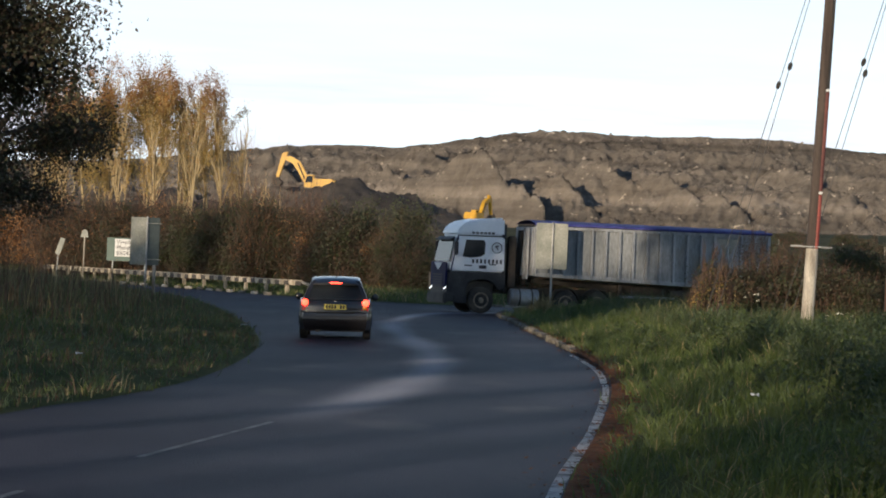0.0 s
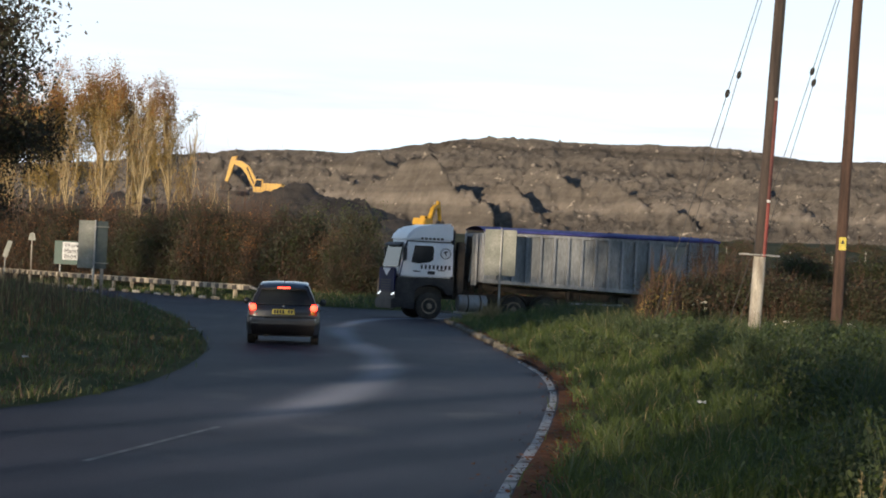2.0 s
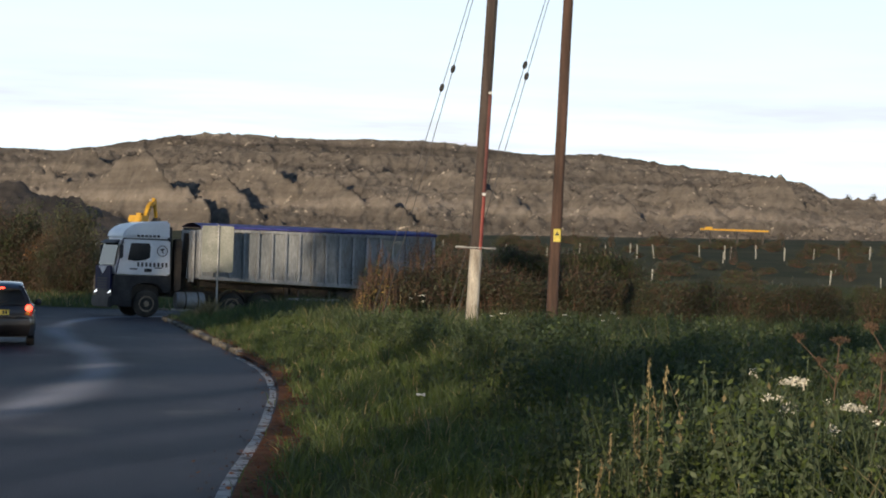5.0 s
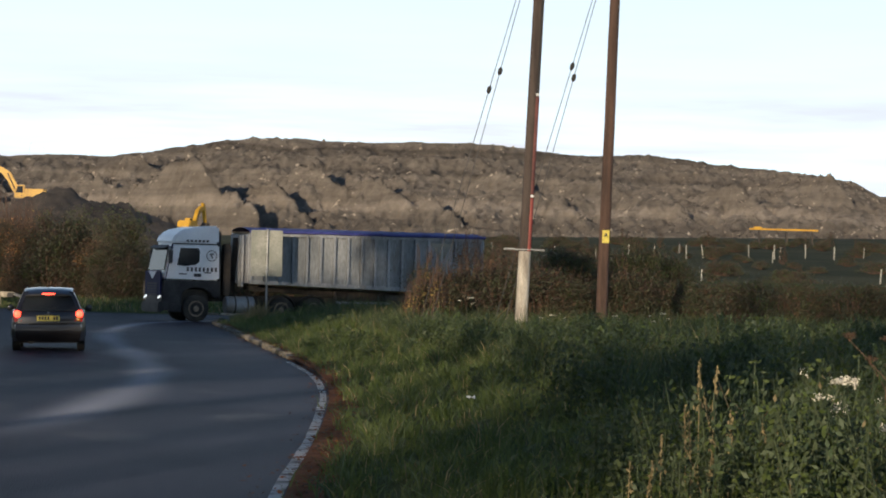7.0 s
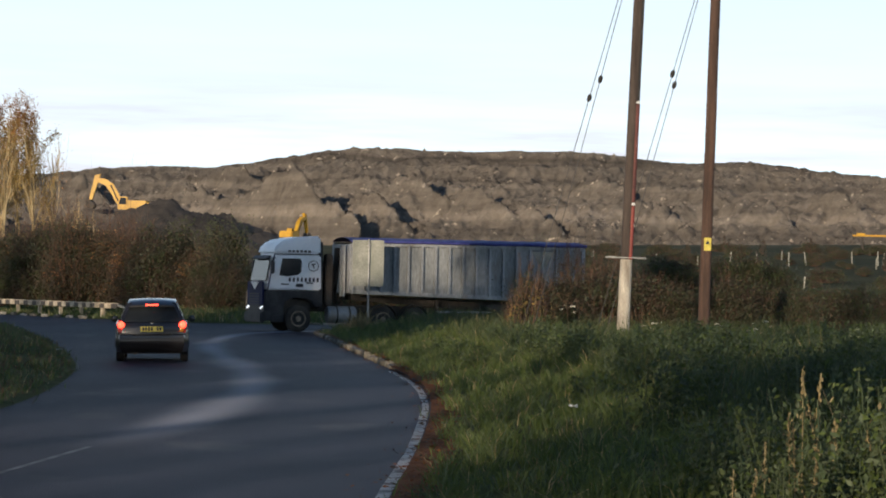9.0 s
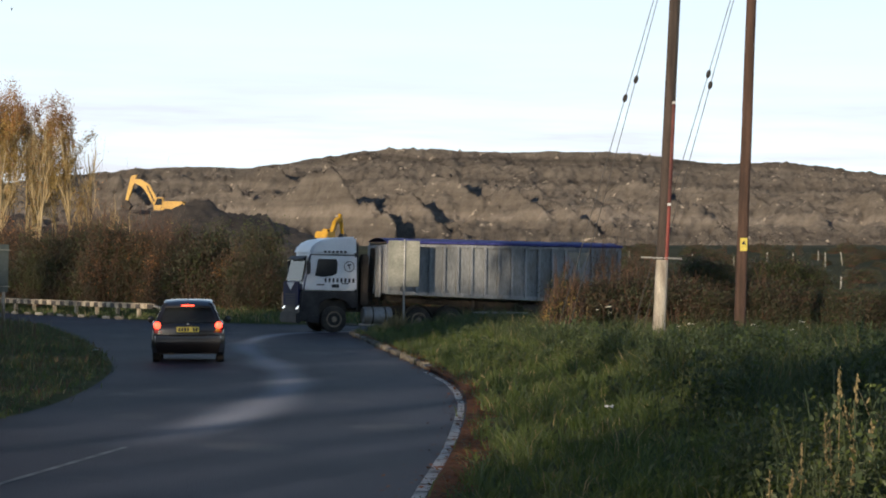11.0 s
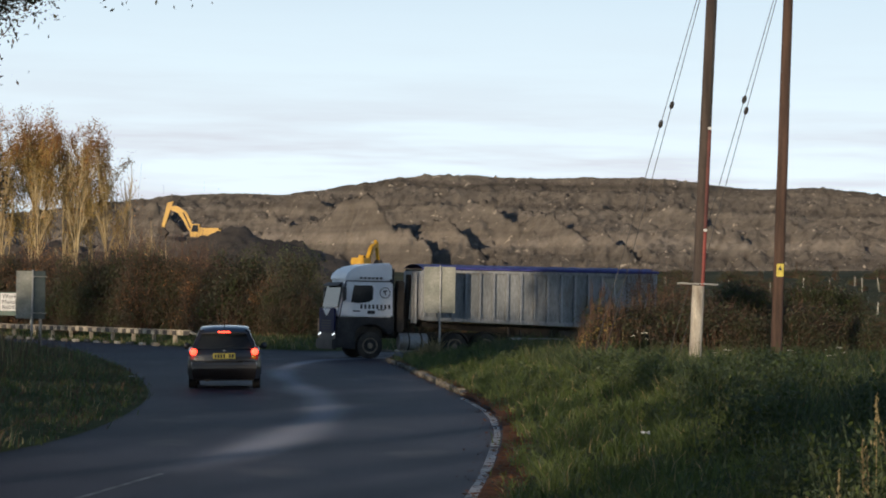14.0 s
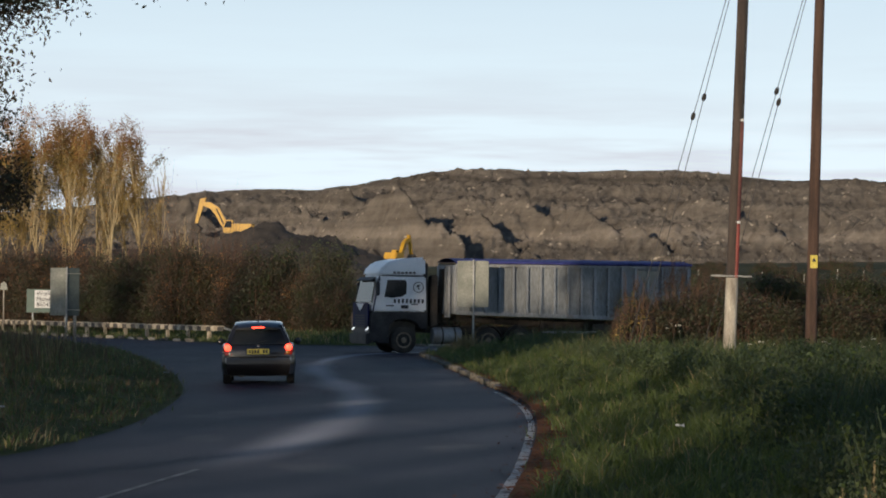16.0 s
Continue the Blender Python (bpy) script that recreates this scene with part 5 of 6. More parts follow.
    for y in (-0.2, -2.3):
        part("tail_lamp", Shape().box((X1 - 0.05, y, 0.95), (0.05, 0.3, 0.14)), M_TAIL, t, bevel=0.01)


tractor()
trailer()


# ---------------------------------------------------------------- hatchback
def hatchback(m):
    """Rear bumper at x = 0, front at x = 4.03."""
    t = thing("hatchback_car", "small black hatchback car with its brake lights on", "car", m=m)
    # x, sill height, belt height, half width low, half width at belt
    body_rows = [(0.0, 0.42, 0.80, 0.70, 0.66), (0.06, 0.33, 0.92, 0.80, 0.76), (0.25, 0.28, 0.97, 0.85, 0.80), (0.8, 0.25, 0.97, 0.87, 0.82), (1.6, 0.22, 0.95, 0.87, 0.83), (2.6, 0.22, 0.93, 0.87, 0.82), (3.2, 0.24, 0.86, 0.86, 0.78), (3.7, 0.28, 0.74, 0.80, 0.70), (4.0, 0.36, 0.60, 0.64, 0.55)]
    rings = []
    for x, a, b, lo, hi in body_rows:
        k = b - a
        half = [(lo * 0.9, a), (lo, a + 0.16 * k), (lo + 0.01, a + 0.5 * k), (lo * 0.985, a + 0.78 * k), (hi, b), (hi * 0.6, b + 0.015)]
        rings.append([(x, y, z) for y, z in half] + [(x, -y, z) for y, z in reversed(half)])
    part("body", Shape().loft(rings), M_CAR, t, "glossy black bodywork", smooth=True)
    # glass house
    glass_rows = [(0.10, 0.95, 0.70, 0.96, 0.69), (0.32, 0.95, 0.74, 1.34, 0.54), (0.50, 0.95, 0.76, 1.43, 0.52), (1.3, 0.95, 0.79, 1.46, 0.55), (2.0, 0.94, 0.79, 1.42, 0.54), (2.45, 0.93, 0.78, 1.22, 0.64), (3.05, 0.90, 0.72, 0.91, 0.70)]
    part("glasshouse", Shape().loft([[(x, a, z0), (x, b, z1), (x, -b, z1), (x, -a, z0)] for x, z0, a, z1, b in glass_rows]), M_GLASS, t, "dark tinted windows", smooth=True)
    roof_rows = [(0.22, 1.335, 0.545), (0.36, 1.405, 0.565), (0.55, 1.455, 0.565), (1.3, 1.485, 0.585), (1.9, 1.455, 0.575), (2.15, 1.385, 0.57)]
    part("roof", Shape().loft([[(x, w, z - 0.035), (x, w * 0.93, z), (x, w * 0.4, z + 0.02), (x, -w * 0.4, z + 0.02), (x, -w * 0.93, z), (x, -w, z - 0.035)] for x, z, w in roof_rows]), M_CAR, t, "black roof with spoiler lip", smooth=True)
    for s in (1, -1):
        part("rear_pillar", Shape().loft([[(x0, s * y0, z0), (x0 + w, s * (y0 + 0.02), z0), (x0 + w, s * (y0 - 0.07), z0 + 0.01), (x0, s * (y0 - 0.10), z0 + 0.01)] for x0, y0, z0, w in ((0.07, 0.765, 0.94, 0.42), (0.2, 0.69, 1.15, 0.34), (0.31, 0.575, 1.40, 0.3))]), M_CAR, t, smooth=True)
        part("door_pillar", Shape().loft([[(x0, s * y0, z0), (x0 + 0.1, s * y0, z0), (x0 + 0.1, s * (y0 - 0.05), z0), (x0, s * (y0 - 0.05), z0)] for x0, y0, z0 in ((1.62, 0.80, 0.95), (1.56, 0.565, 1.44))]), M_CAR, t)
        part("front_pillar", Shape().loft([[(x0, s * y0, z0), (x0 + 0.08, s * y0, z0), (x0 + 0.08, s * (y0 - 0.06), z0), (x0, s * (y0 - 0.06), z0)] for x0, y0, z0 in ((2.98, 0.76, 0.92), (2.12, 0.565, 1.38))]), M_CAR, t)
        lamp = part("tail_lamp", Shape().loft([[(0.0 + dx, s * (yo), z), (0.30 + dx, s * (yo + 0.05), z), (0.30 + dx, s * (yo - 0.02), z), (-0.02 + dx, s * yi, z)] for dx, yo, yi, z in ((0.015, 0.79, 0.60, 0.70), (0.02, 0.80, 0.63, 0.80), (0.04, 0.795, 0.68, 0.90), (0.08, 0.78, 0.72, 0.99))]), M_TAIL, t, "red wrap-round tail lamp", bevel=0.01)
        part("brake_bulb", Shape().lathe((-0.02, s * 0.72, 0.885), 0, [(0.07, 0.085), (0.0, 0.08), (-0.02, 0.04)], 14), M_BRAKE, lamp, "lit red brake light", smooth=True)
        part("door_mirror", Shape().lathe((2.45, s * 0.94, 0.99), 0, [(-0.09, 0.02), (-0.07, 0.085), (0.04, 0.08), (0.1, 0.03)], 12), M_CAR, t, "black door mirror", smooth=True)
        part("mirror_stalk", Shape().rod((2.5, s * 0.80, 0.95), (2.48, s * 0.92, 0.97), 0.025, n=8), M_CAR_TRIM, t)
        for x in (0.72, 3.26):
            ty = part("tyre", Shape().lathe((x, s * 0.755, 0.30), 1, [(-0.095, 0.2), (-0.095, 0.27), (-0.07, 0.30), (0.07, 0.30), (0.095, 0.27), (0.095, 0.2)], 24), M_BLACK, t, smooth=True)
            part("rim", Shape().lathe((x, s * 0.80, 0.30), 1, [(-0.02 * s, 0.2), (0.03 * s, 0.2), (0.01 * s, 0.15), (0.02 * s, 0.06), (0.04 * s, 0.03)], 16), M_STEEL, ty, smooth=True)
            part("wheel_arch", Shape().loft([[(x + r * math.cos(a), s * y, 0.31 + r * math.sin(a)) for r, y in ((0.325, 0.875), (0.375, 0.878), (0.375, 0.80), (0.325, 0.80))] for a in np.linspace(0.1, math.pi - 0.1, 12)]), M_CAR, t)
        part("reflector", Shape().box((-0.035, s * 0.56, 0.52), (0.02, 0.12, 0.04)), M_TAIL, t)
        part("door_handle", Shape().box((1.75, s * 0.875, 0.80), (0.2, 0.03, 0.035)), M_CAR, t, bevel=0.01)
    part("indicator", Shape().lathe((-0.025, -0.70, 0.765), 0, [(0.06, 0.055), (0.0, 0.05), (-0.015, 0.02)], 12), M_AMBER, t, "amber indicator lens", smooth=True)
    part("high_brake_light", Shape().box((0.235, 0, 1.352), (0.05, 0.3, 0.035)), M_BRAKE, t, "lit red high-level brake light", bevel=0.008)
    part("bumper", Shape().loft([[(x, w, z), (x + 0.25, w + 0.10, z), (x + 0.25, -w - 0.10, z), (x, -w, z)] for x, w, z in ((0.10, 0.72, 0.24), (-0.05, 0.75, 0.38), (-0.07, 0.76, 0.52), (-0.04, 0.75, 0.64), (0.0, 0.72, 0.66))]), M_CAR, t, "black rear bumper", smooth=True)
    part("bumper_step", Shape().box((-0.045, 0, 0.655), (0.07, 0.9, 0.03)), M_CAR_TRIM, t, bevel=0.01)
    pl = part("number_plate", Shape().box((0.005, 0, 0.785), (0.03, 0.53, 0.125)), M_YELLOW, t, "yellow rear number plate", bevel=0.005)
    for k in range(7):
        if k != 4:
            part("plate_bar", Shape().box((-0.013, 0.2 - k * 0.067, 0.785), (0.006, 0.045, 0.08)), M_INK, pl)
    part("tailgate_badge", Shape().lathe((0.055, 0, 0.905), 0, [(0.0, 0.035), (-0.012, 0.03)], 12), M_STEEL, t)
    part("wiper", Shape().rod((0.1, 0.0, 1.0), (0.19, -0.34, 1.06), 0.012, n=6), M_CAR_TRIM, t)
    part("aerial", Shape().rod((0.6, 0, 1.48), (0.42, 0, 1.66), 0.008, n=6), M_CAR_TRIM, t)
    part("under_tray", Shape().box((2.0, 0, 0.26), (3.6, 1.4, 0.12)), M_CAR_TRIM, t)
    part("silencer", Shape().lathe((0, 0.4, 0.27), 0, [(0.1, 0.09), (0.5, 0.09)], 12), M_CHASSIS, t)


hatchback(pose(-3.5, 59.6, 0.0, -1.2, 0, 92.5))


# ---------------------------------------------------------------- machines on the heap
def excavator(label, x, y, z, turn, s, boom_up):
    t = thing("excavator", label, "excavator", m=pose(x, y, z, 0, 0, turn) @ Matrix.Diagonal((s, s, s, 1)))
    for yy in (-1.2, 1.2):
        tr = part("track", Shape().prism([(-2.1, 0.2), (-1.8, 0.0), (1.8, 0.0), (2.1, 0.2), (2.1, 0.65), (1.8, 0.85), (-1.8, 0.85), (-2.1, 0.65)], 1, yy - 0.3, yy + 0.3), M_BLACK, t, "dark crawler track", bevel=0.04)
        for k in range(5):
            part("roller", Shape().lathe((-1.5 + 0.75 * k, yy, 0.42), 1, [(-0.33, 0.25), (0.33, 0.25)], 12), M_CHASSIS, tr)
    part("house", Shape().box((-0.8, 0, 1.65), (2.9, 2.5, 1.2)), M_MACHINE, t, "yellow engine housing", bevel=0.1, smooth=True)
    part("counterweight", Shape().box((-2.35, 0, 1.5), (0.5, 2.4, 0.9)), M_MACHINE, t, bevel=0.12, smooth=True)
    part("cab", Shape().prism([(0.4, 1.0), (1.7, 1.0), (1.75, 1.9), (1.35, 2.75), (0.4, 2.75)], 1, 0.3, 1.25), M_MACHINE, t, bevel=0.06)
    for a, b in ((1.255, 1.27), (0.28, 0.295)):
        part("cab_window", Shape().prism([(0.55, 1.7), (1.6, 1.7), (1.3, 2.6), (0.55, 2.6)], 1, a, b), M_GLASS, t)
    e = (3.2, 4.6 * boom_up)
    tip = (5.0, 4.9 * boom_up)
    arch = [(0.7, 1.2), (1.7, e[1] * 0.62), (2.5, e[1] * 0.92), (e[0] + 0.5, e[1] + 0.35), (tip[0] + 0.1, tip[1] + 0.1)]
    under = [(tip[0] - 0.1, tip[1] - 0.4), (e[0] + 0.5, e[1] - 0.55), (2.9, e[1] * 0.68), (2.2, e[1] * 0.42), (1.5, 1.1)]
    part("boom", Shape().prism(arch + under, 1, -0.35, 0.35), M_MACHINE, t, "yellow cranked boom", bevel=0.05)
    part("stick", Shape().prism([(tip[0] - 0.7, tip[1] + 0.7), (tip[0] + 0.15, tip[1] + 0.5), (tip[0] + 0.9, tip[1] - 2.8), (tip[0] + 0.5, tip[1] - 2.9)], 1, -0.26, 0.26), M_MACHINE, t, "yellow dipper arm", bevel=0.04)
    part("bucket", Shape().prism([(tip[0] + 0.7, tip[1] - 2.8), (tip[0] + 1.3, tip[1] - 2.9), (tip[0] + 1.2, tip[1] - 3.9), (tip[0] + 0.4, tip[1] - 4.1), (tip[0] - 0.1, tip[1] - 3.6)], 1, -0.6, 0.6), M_CHASSIS, t, "dark steel bucket", bevel=0.05)
    for yy in (-0.38, 0.38):
        part("ram", Shape().rod((1.5, yy, 1.5), (2.9, yy, e[1] - 0.5), 0.09, n=8), M_CHASSIS, t)


excavator("yellow tracked excavator with raised boom on the heap", -36.0, 531, 14.6, 172, 1.55, 1.05)
excavator("yellow tracked excavator digging at the foot of the heap", -1.9, 428, 8.2, 62, 0.95, 1.0)

t = thing("conveyor", "long yellow conveyor at the foot of the heap", "conveyor")
cz = 9.4
part("boom", Shape().box((93.5, 398, cz + 1.4), (11.2, 0.7, 0.28)), M_MACHINE, t, "yellow lattice boom", bevel=0.05)
part("end_box", Shape().box((89.2, 398, cz + 1.55), (1.2, 1.0, 0.5)), M_MACHINE, t, bevel=0.05)
for x in (89.5, 94, 98.2):
    part("leg", Shape().box((x, 398, cz), (0.25, 0.6, 2.4)), M_CHASSIS, t)

# field fence posts, tree guards
gp = Shape().rod((0, 0, -0.3), (0, 0, 1.25), 0.06, 0.05, 8)
post_mesh = mesh_of("fence_post", gp, M_PLASTIC_W, smooth=True)
guard_mesh = mesh_of("tree_guard", Shape().rod((0, 0, -0.2), (0, 0, 1.2), 0.07, 0.065, 10), M_PLASTIC_W, smooth=True)
fr = np.random.RandomState(17)


def stand(name, mesh, x, y, s, label, category, group):
    ob = new(name, mesh)
    ob.matrix_basis = pose(x, y, float(ground_height(np.array(float(x)), np.array(float(y)))), fr.normal() * 3, fr.normal() * 3, 0) @ Matrix.Diagonal((s, s, s, 1))
    return tagged(ob, label, category, group)


for i in range(34):
    stand("fence_post", post_mesh, -6 + i * 4.2 + fr.normal() * 0.4, 300 + i * 1.0 + fr.normal(), fr.uniform(1.0, 1.5), "pale wooden fence post at the field edge", "fence post", "field fence posts")
for i in range(38):
    x = fr.uniform(10, 125)
    stand("tree_guard", guard_mesh, x, 225 + fr.uniform(0, 120), fr.uniform(0.9, 1.4), "pale plastic tube round a young tree", "tree guard", "tree guards")
sap = bush("sapling", "small dark young tree in the field", 61, 0.9, 0.9, 1.9, 420, 0.16, [M_LEAF_DARK, M_LEAF_BROWN], 12, "tree")
places = [(fr.uniform(5, 120), fr.uniform(240, 395), fr.uniform(0, 360), fr.uniform(0.6, 1.5)) for i in range(46)] + [(6.3, 300, 20, 1.5), (5.0, 298, 100, 1.3)]
planted(sap, places, lambda p: ground_height(p[:, 0], p[:, 1]))
# far wood on the skyline
far_tree = tree("far_tree", "distant bare tree on the skyline", 62, 6.5, 0.14, 3, 0.45, 0.8, 700, 0.45, (M_BARK, M_LEAF_BROWN, M_LEAF_DARK), (4, 5), 0.25, 0.5, 0.5, 4)
planted(far_tree, [(212 + i * 2.6 + fr.normal(), 735 + fr.uniform(-6, 6), fr.uniform(0, 360), fr.uniform(0.3, 0.8)) for i in range(22)], lambda p: np.array([np.interp(p[0, 0], [200, 240, 300], [24.5, 22, 15])]))


# ---------------------------------------------------------------- grass, weeds and litter
def grass(name, label, rng, xy, z, h0, h1, w, mats, weights, lean=0.35):
    """Bent, tapered blades, one from each place."""
    k = len(xy)
    a = rng.uniform(0, 2 * np.pi, k)
    swell = np.sin(xy[:, 0] * 3.1 + 1.7 * np.sin(xy[:, 1] * 1.3)) * np.sin(xy[:, 1] * 1.9 + 2.1 * np.sin(xy[:, 0] * 0.9))
    hgt = rng.uniform(h0, h1, k) * (0.65 + 0.7 * rng.rand(k) ** 2) * (1 + 0.6 * swell)
    bend = np.c_[np.cos(a), np.sin(a)] * (hgt * rng.uniform(0.1, 1.0, k) * lean)[:, None]
    b = rng.uniform(0, 2 * np.pi, k)
    side = np.c_[np.cos(b), np.sin(b)] * (w * rng.uniform(0.6, 1.3, k))[:, None] / 2
    base, mid, tip = np.c_[xy, z - 0.03], np.c_[xy + bend * 0.35, z + hgt * 0.6], np.c_[xy + bend, z + hgt]
    s3 = np.c_[side, np.zeros(k)]
    v = np.stack([base - s3, base + s3, mid + s3 * 0.75, mid - s3 * 0.75, tip + s3 * 0.12, tip - s3 * 0.12], 1).reshape(-1, 3)
    f = (np.arange(k)[:, None, None] * 6 + np.array([[0, 1, 2, 3], [3, 2, 4, 5]])[None]).reshape(-1, 4)
    pick = np.repeat(rng.choice(len(mats), k, p=weights), 2)
    return tagged(new(name, mesh_arrays(name, v, f, mats, pick)), label, "grass", kind="stuff")


def scatter(rng, count, poly, x0, x1, y0, y1, edge=None, margin=0.0):
    p = np.c_[rng.uniform(x0, x1, count), y0 + (y1 - y0) * rng.rand(count) ** 1.25]
    p = p[inside(p, poly)]
    if edge is not None:
        p = p[line_distance(p, edge) > margin * rng.uniform(0.3, 1.6, len(p))]
    return p


def tufted(rng, p, size, spread):
    """Draws places together into tufts."""
    c = np.floor(p / size)
    h = np.sin(c[:, 0] * 127.1 + c[:, 1] * 311.7) * 43758.5453
    h2 = np.sin(c[:, 0] * 269.5 + c[:, 1] * 183.3) * 43758.5453
    centre = (c + np.c_[h - np.floor(h), h2 - np.floor(h2)]) * size
    return p + (centre - p) * spread * rng.rand(len(p), 1)


g = np.random.RandomState(23)
p = tufted(g, scatter(g, 440000, RIGHT_POLY, -1, 22, 12, 108, RIGHT_EDGE, 0.36), 0.55, 0.9)
far = line_distance(p, RIGHT_EDGE)
short = p[far < 4.5]
tall = p[far >= 3.2]
grass("verge_grass", "rough green grass on the roadside verge", g, short, right_height(short), 0.10, 0.26, 0.016, [M_GRASS, M_WEED, M_GRASS_DRY], [0.78, 0.17, 0.05], 1.4)
grass("rank_grass", "tall rank grass and weeds on the bank", g, tall, right_height(tall), 0.16, 0.46, 0.019, [M_WEED, M_GRASS, M_GRASS_DRY], [0.56, 0.39, 0.05], 1.1)
p = tufted(g, scatter(g, 210000, LEFT_POLY, -26, -3.5, 22, 125, LEFT_EDGE, 0.15), 0.5, 0.8)
grass("verge_grass", "dull grass on the shaded grass bank", g, p, left_height(p), 0.05, 0.19, 0.018, [M_GRASS, M_WEED, M_GRASS_DRY, M_SEED], [0.32, 0.33, 0.10, 0.25], 1.3)
p = scatter(g, 20000, LEFT_POLY, -26, -8, 50, 118, LEFT_EDGE, 2.5)
grass("dead_stalks", "brown dead stalks on the grass bank", g, p[:5000], left_height(p[:5000]), 0.5, 0.95, 0.018, [M_SEED, M_GRASS_DRY], [0.7, 0.3], 0.3)
p = scatter(g, 110000, FAR_POLY, -30, 30, 112, 145, FAR_EDGE, 0.35)
p = p[line_distance(p, FAR_EDGE) < 7]
grass("far_verge_grass", "short grass beyond the main road", g, p, far_height(p), 0.08, 0.28, 0.04, [M_GRASS, M_WEED, M_GRASS_DRY], [0.6, 0.3, 0.1], 0.8)
p = np.array([(2.05, 92.0)]) + g.normal(size=(700, 2)) * np.array([0.26, 0.2])
grass("dry_tussock", "straw-yellow grass tussock at the corner", g, p, right_height(p), 0.3, 0.55, 0.03, [M_GRASS_DRY], [1.0], 0.9)

# fallen leaves beside the edge line
p = RIGHT_EDGE[g.randint(0, len(RIGHT_EDGE) - 20, 9000)] + g.normal(size=(9000, 2)) * np.array([0.22, 0.6]) + np.array([0.12, 0])
p = p[(p[:, 1] > 10) & (p[:, 1] < 90)]
v, f = leaf_quads(g, np.c_[p, np.where(inside(p, RIGHT_POLY), 0.10, 0.02)], 0.07)
v[:, 2] = np.repeat(np.where(inside(p, RIGHT_POLY), 0.10, 0.015), 4) + np.abs(g.normal(size=len(v))) * 0.012
tagged(new("fallen_leaves", mesh_arrays("fallen_leaves", v, f, [M_LITTER, M_LEAF_BROWN], g.randint(0, 2, len(f)))), "red-brown fallen leaves along the road edge", "leaves", kind="stuff")


def nettle(seed, label, height, stems, leaf, name="nettle_clump", seedy=0.0):
    rng = np.random.RandomState(seed)
    t = thing(name, label, "weed", "roadside weeds")
    segs, cs, ss = [], [], []
    for i in range(stems):
        p = np.array([rng.normal() * 0.22, rng.normal() * 0.22, -0.05])
        h = height * rng.uniform(0.6, 1.1)
        d = np.array([rng.normal() * 0.16, rng.normal() * 0.16, 1.0])
        pts = [p + d * h * s + np.array([rng.normal(), rng.normal(), 0]) * 0.015 for s in np.linspace(0, 1, 5)]
        for a, b in zip(pts[:-1], pts[1:]):
            segs.append((a, b, 0.006, 0.004))
        for s in np.linspace(0.2, 1.0, 13):
            q = p + d * h * s
            for k in range(4):
                cs.append(q + np.array([rng.normal(), rng.normal(), -0.3]) * 0.065 * (1.3 - 0.6 * s))
    v, f = tubes(segs, 4)
    new("stem", mesh_arrays("stem", v, f, [M_WEED])).parent = t
    v, f = leaf_quads(rng, np.array(cs), leaf, 0.5)
    new("leaf_mass", mesh_arrays("leaf_mass", v, f, [M_WEED, M_GRASS, M_GRASS_DRY], rng.choice(3, len(f), p=[0.6, 0.4, 0.0] if "yellow" not in label else [0.5, 0.47, 0.03]))).parent = t
    for ob in t.children:
        ob["kind"] = "stuff"
    return t


def clumps(rng, count, x0, x1, y0, y1, margin, s0, s1):
    out = []
    while len(out) < count:
        x, y = rng.uniform(x0, x1), rng.uniform(y0, y1)
        q = np.array([[x, y]])
        if inside(q, RIGHT_POLY)[0] and line_distance(q, RIGHT_EDGE)[0] > margin:
            out.append((x, y, rng.uniform(0, 360), rng.uniform(s0, s1)))
    return out


planted(nettle(71, "green nettle clump on the bank", 0.7, 14, 0.065), clumps(g, 170, 4.0, 20, 26, 57, 3.0, 0.8, 1.35), right_height)
planted(nettle(72, "dense green weeds on the grass bank", 0.8, 16, 0.055), clumps(g, 36, 3.0, 7.5, 14, 20, 1.2, 0.7, 1.15), right_height)
planted(nettle(74, "low dark dock and nettle clump in the verge", 0.42, 12, 0.06), clumps(g, 80, 2.2, 9, 36, 95, 1.3, 0.6, 1.4), right_height)
planted(nettle(73, "yellowing tall nettle by the road", 1.0, 9, 0.055), clumps(g, 16, 2.9, 6.5, 14, 18.5, 1.0, 0.8, 1.1), right_height)


def umbel(seed, label, height, white):
    rng = np.random.RandomState(seed)
    t = thing("cow_parsley" if white else "dry_hogweed", label, "wild flower" if white else "weed", "roadside umbels")
    top = np.array([rng.normal() * 0.08, rng.normal() * 0.05, height])
    bend = np.array([rng.normal() * 0.05, rng.normal() * 0.05, height * 0.5])
    segs = [(np.array([0, 0, -0.1]), bend, 0.008, 0.007), (bend, top, 0.007, 0.005)]
    cs = []
    heads = [top]
    for k in range(3):
        q = bend + (top - bend) * rng.uniform(0.0, 0.6)
        e = q + np.array([rng.normal() * 0.18, rng.normal() * 0.12, rng.uniform(0.12, 0.4)])
        segs.append((q, e, 0.005, 0.004))
        heads.append(e)
    for hi, hd in enumerate(heads):
        for k in range(16):
            a, r = rng.uniform(0, 2 * np.pi), math.sqrt(rng.rand()) * (0.085 if hi == 0 else 0.05)
            e = hd + np.array([math.cos(a) * r, math.sin(a) * r, 0.06 - r * 0.3])
            segs.append((hd - np.array([0, 0, 0.02]), e, 0.002, 0.0015))
            if hi == 0 or not white or rng.rand() < 0.1:
                cs.extend(e + rng.normal(size=(12, 3)) * 0.013)
    v, f = tubes(segs, 4)
    new("stalk", mesh_arrays("stalk", v, f, [M_WEED if white else M_SEED])).parent = t
    v, f = leaf_quads(rng, np.array(cs), 0.02)
    ob = new("flower_head", mesh_arrays("flower_head", v, f, [M_UMBEL if white else M_SEED]))
    ob.parent, ob["kind"] = t, "stuff"
    return t


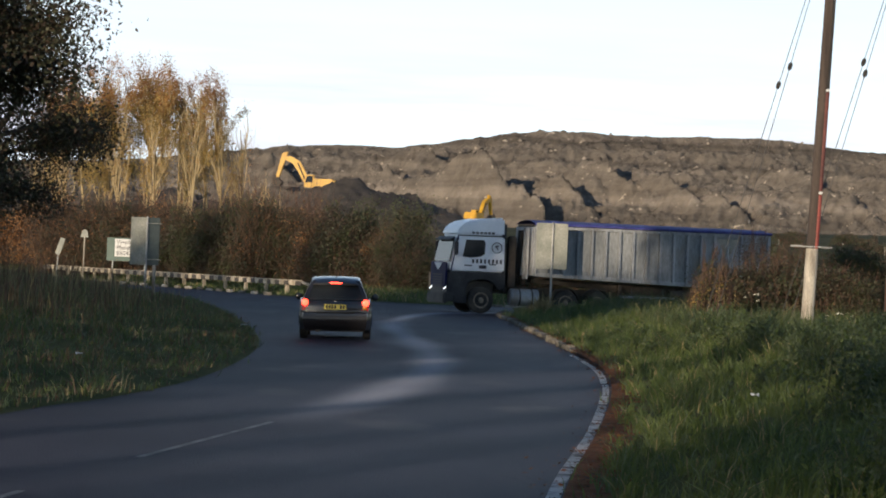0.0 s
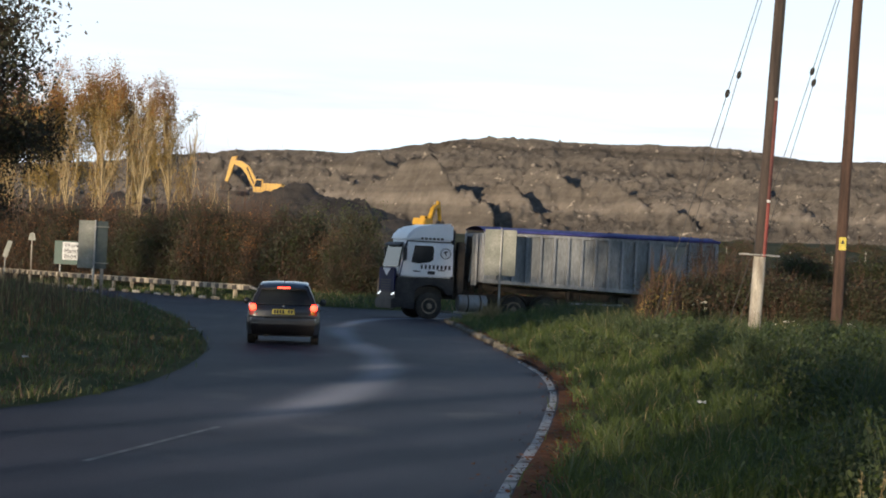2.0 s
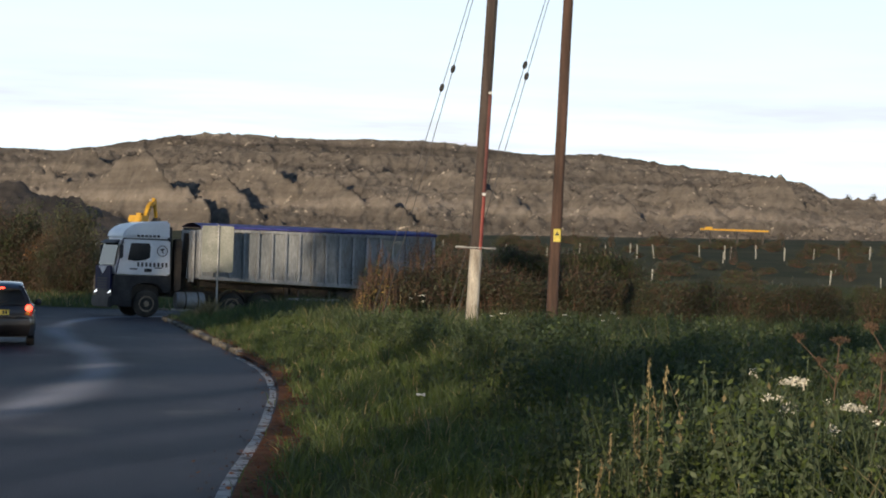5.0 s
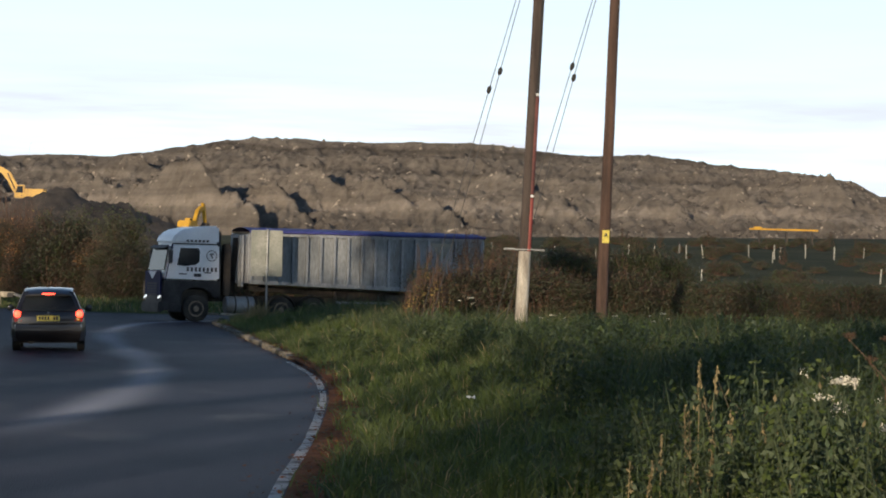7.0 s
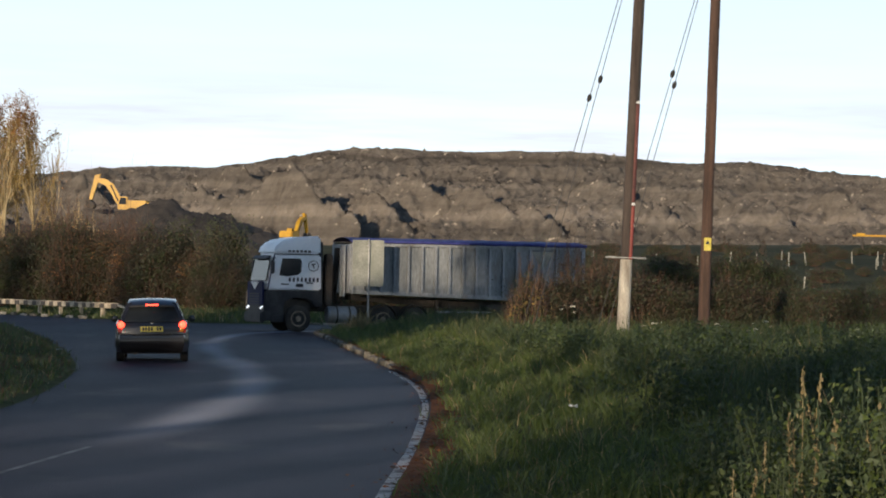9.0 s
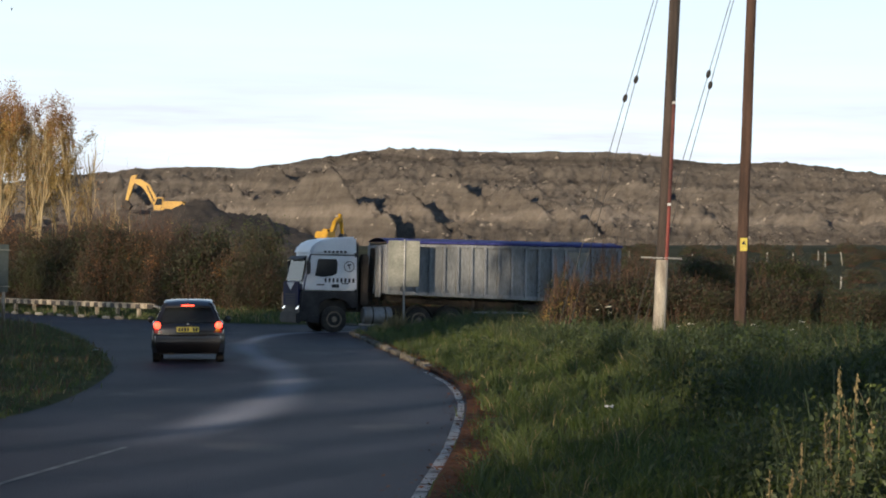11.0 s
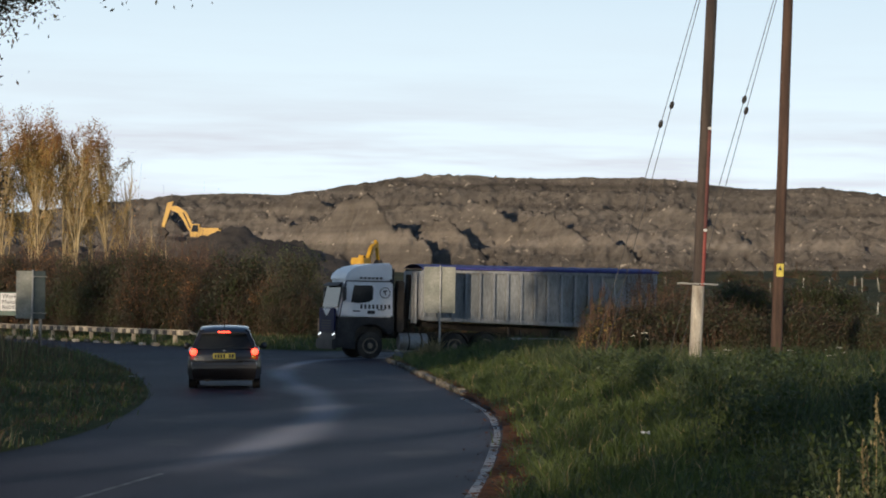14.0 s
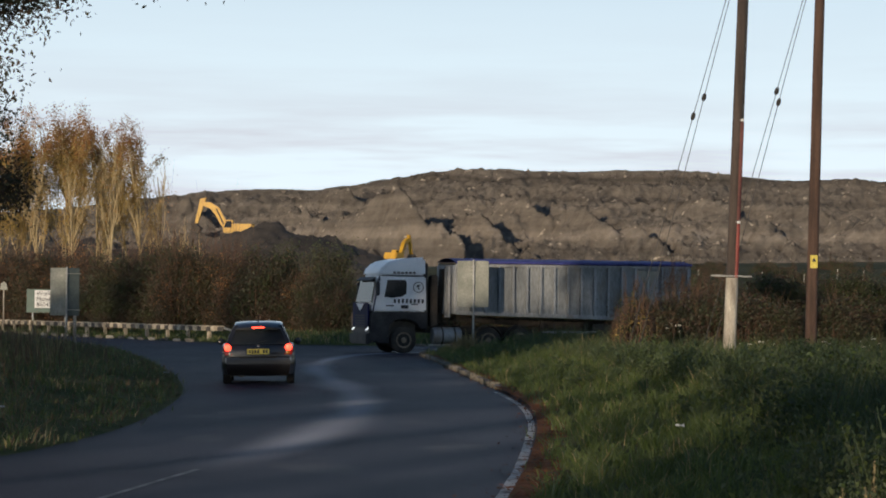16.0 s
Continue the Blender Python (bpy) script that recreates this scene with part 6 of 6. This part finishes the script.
def put_at(t, places):
    for i, (x, y, top, h) in enumerate(places):
        z = z_at(right_height, x, y)
        m = pose(x, y, z, 0, 0, 47 * i) @ Matrix.Diagonal((1, 1, (top - z) / h, 1))
        if i == 0:
            t.matrix_basis = m
        else:
            copy_thing(t, pose(0, 0, 0)).matrix_basis = m


put_at(umbel(81, "white flowering cow parsley on the bank", 0.9, True), [(4.0, 15.0, 1.38, 0.9), (4.28, 15.0, 1.24, 0.9), (4.6, 15.4, 0.95, 0.9), (9.2, 66, 1.0, 0.9), (10.6, 64, 1.05, 0.9), (11.5, 63, 0.95, 0.9), (12.4, 66, 1.1, 0.9), (7.9, 72, 1.35, 0.9), (9.4, 68.5, 0.9, 0.9)])
put_at(umbel(82, "dry brown hogweed seed heads on tall stalks", 1.2, False), [(4.75, 16.2, 1.5, 1.2), (5.3, 16.4, 1.7, 1.2), (5.7, 18.5, 1.65, 1.2), (6.2, 22, 1.5, 1.2), (7.6, 71, 1.7, 1.2), (8.1, 73, 1.5, 1.2), (12.6, 58, 1.35, 1.2), (5.55, 15.6, 1.3, 1.2)])


def tall_grass(seed, label, h, n):
    rng = np.random.RandomState(seed)
    t = thing("tall_grass", label, "grass", "tall dry grasses")
    segs, cs = [], []
    for i in range(n):
        p = np.array([rng.normal() * 0.12, rng.normal() * 0.12, -0.05])
        hh = h * rng.uniform(0.7, 1.1)
        d = np.array([rng.normal() * 0.09, rng.normal() * 0.07])
        pts = [p + np.array([d[0] * s * s, d[1] * s * s, hh * s]) for s in np.linspace(0, 1, 6)]
        for a, b in zip(pts[:-1], pts[1:]):
            segs.append((a, b, 0.0045, 0.003))
        for s in np.linspace(0.72, 1, 9):
            cs.extend(p + np.array([d[0] * s * s, d[1] * s * s, hh * s]) + rng.normal(size=(3, 3)) * np.array([0.008, 0.008, 0.015]))
    v, f = tubes(segs, 4)
    new("stalk", mesh_arrays("stalk", v, f, [M_GRASS_DRY])).parent = t
    v, f = leaf_quads(rng, np.array(cs), 0.03, 3.0)
    new("seed_head", mesh_arrays("seed_head", v, f, [M_GRASS_DRY])).parent = t
    return t


put_at(tall_grass(91, "tall pale dry grass stalks on the bank", 1.1, 3), [(3.2, 16, 1.45, 1.1), (3.3, 16.3, 1.75, 1.1), (3.05, 15.6, 1.2, 1.1), (3.7, 16.4, 1.35, 1.1), (2.75, 15.2, 1.05, 1.1), (5.4, 16.0, 1.7, 1.1), (6.9, 75.5, 1.9, 1.1), (7.3, 75.0, 1.6, 1.1), (6.6, 76.0, 1.5, 1.1), (4.6, 80, 1.1, 1.1), (5.6, 78, 1.2, 1.1), (3.6, 86, 1.0, 1.1)])

# litter
for x, y, w, h, hf in ((-6.1, 38, 0.10, 0.05, left_height), (-8.1, 34.5, 0.14, 0.04, left_height), (3.6, 33, 0.12, 0.05, right_height), (-5.9, 62, 0.15, 0.05, left_height)):
    z = z_at(hf, x, y)
    v = [(x + (i / 4 - 0.5) * w, y + (j / 4 - 0.5) * w, z + 0.2 + h * noise.noise(Vector((i * 0.7, j * 0.7, x)))) for i in range(5) for j in range(5)]
    s = Shape().add(v, [(i * 5 + j, i * 5 + j + 1, i * 5 + j + 6, i * 5 + j + 5) for i in range(4) for j in range(4)])
    ob = part("litter_scrap", s, M_WHITE)
    tagged(ob, "crumpled white scrap of litter in the grass", "litter")
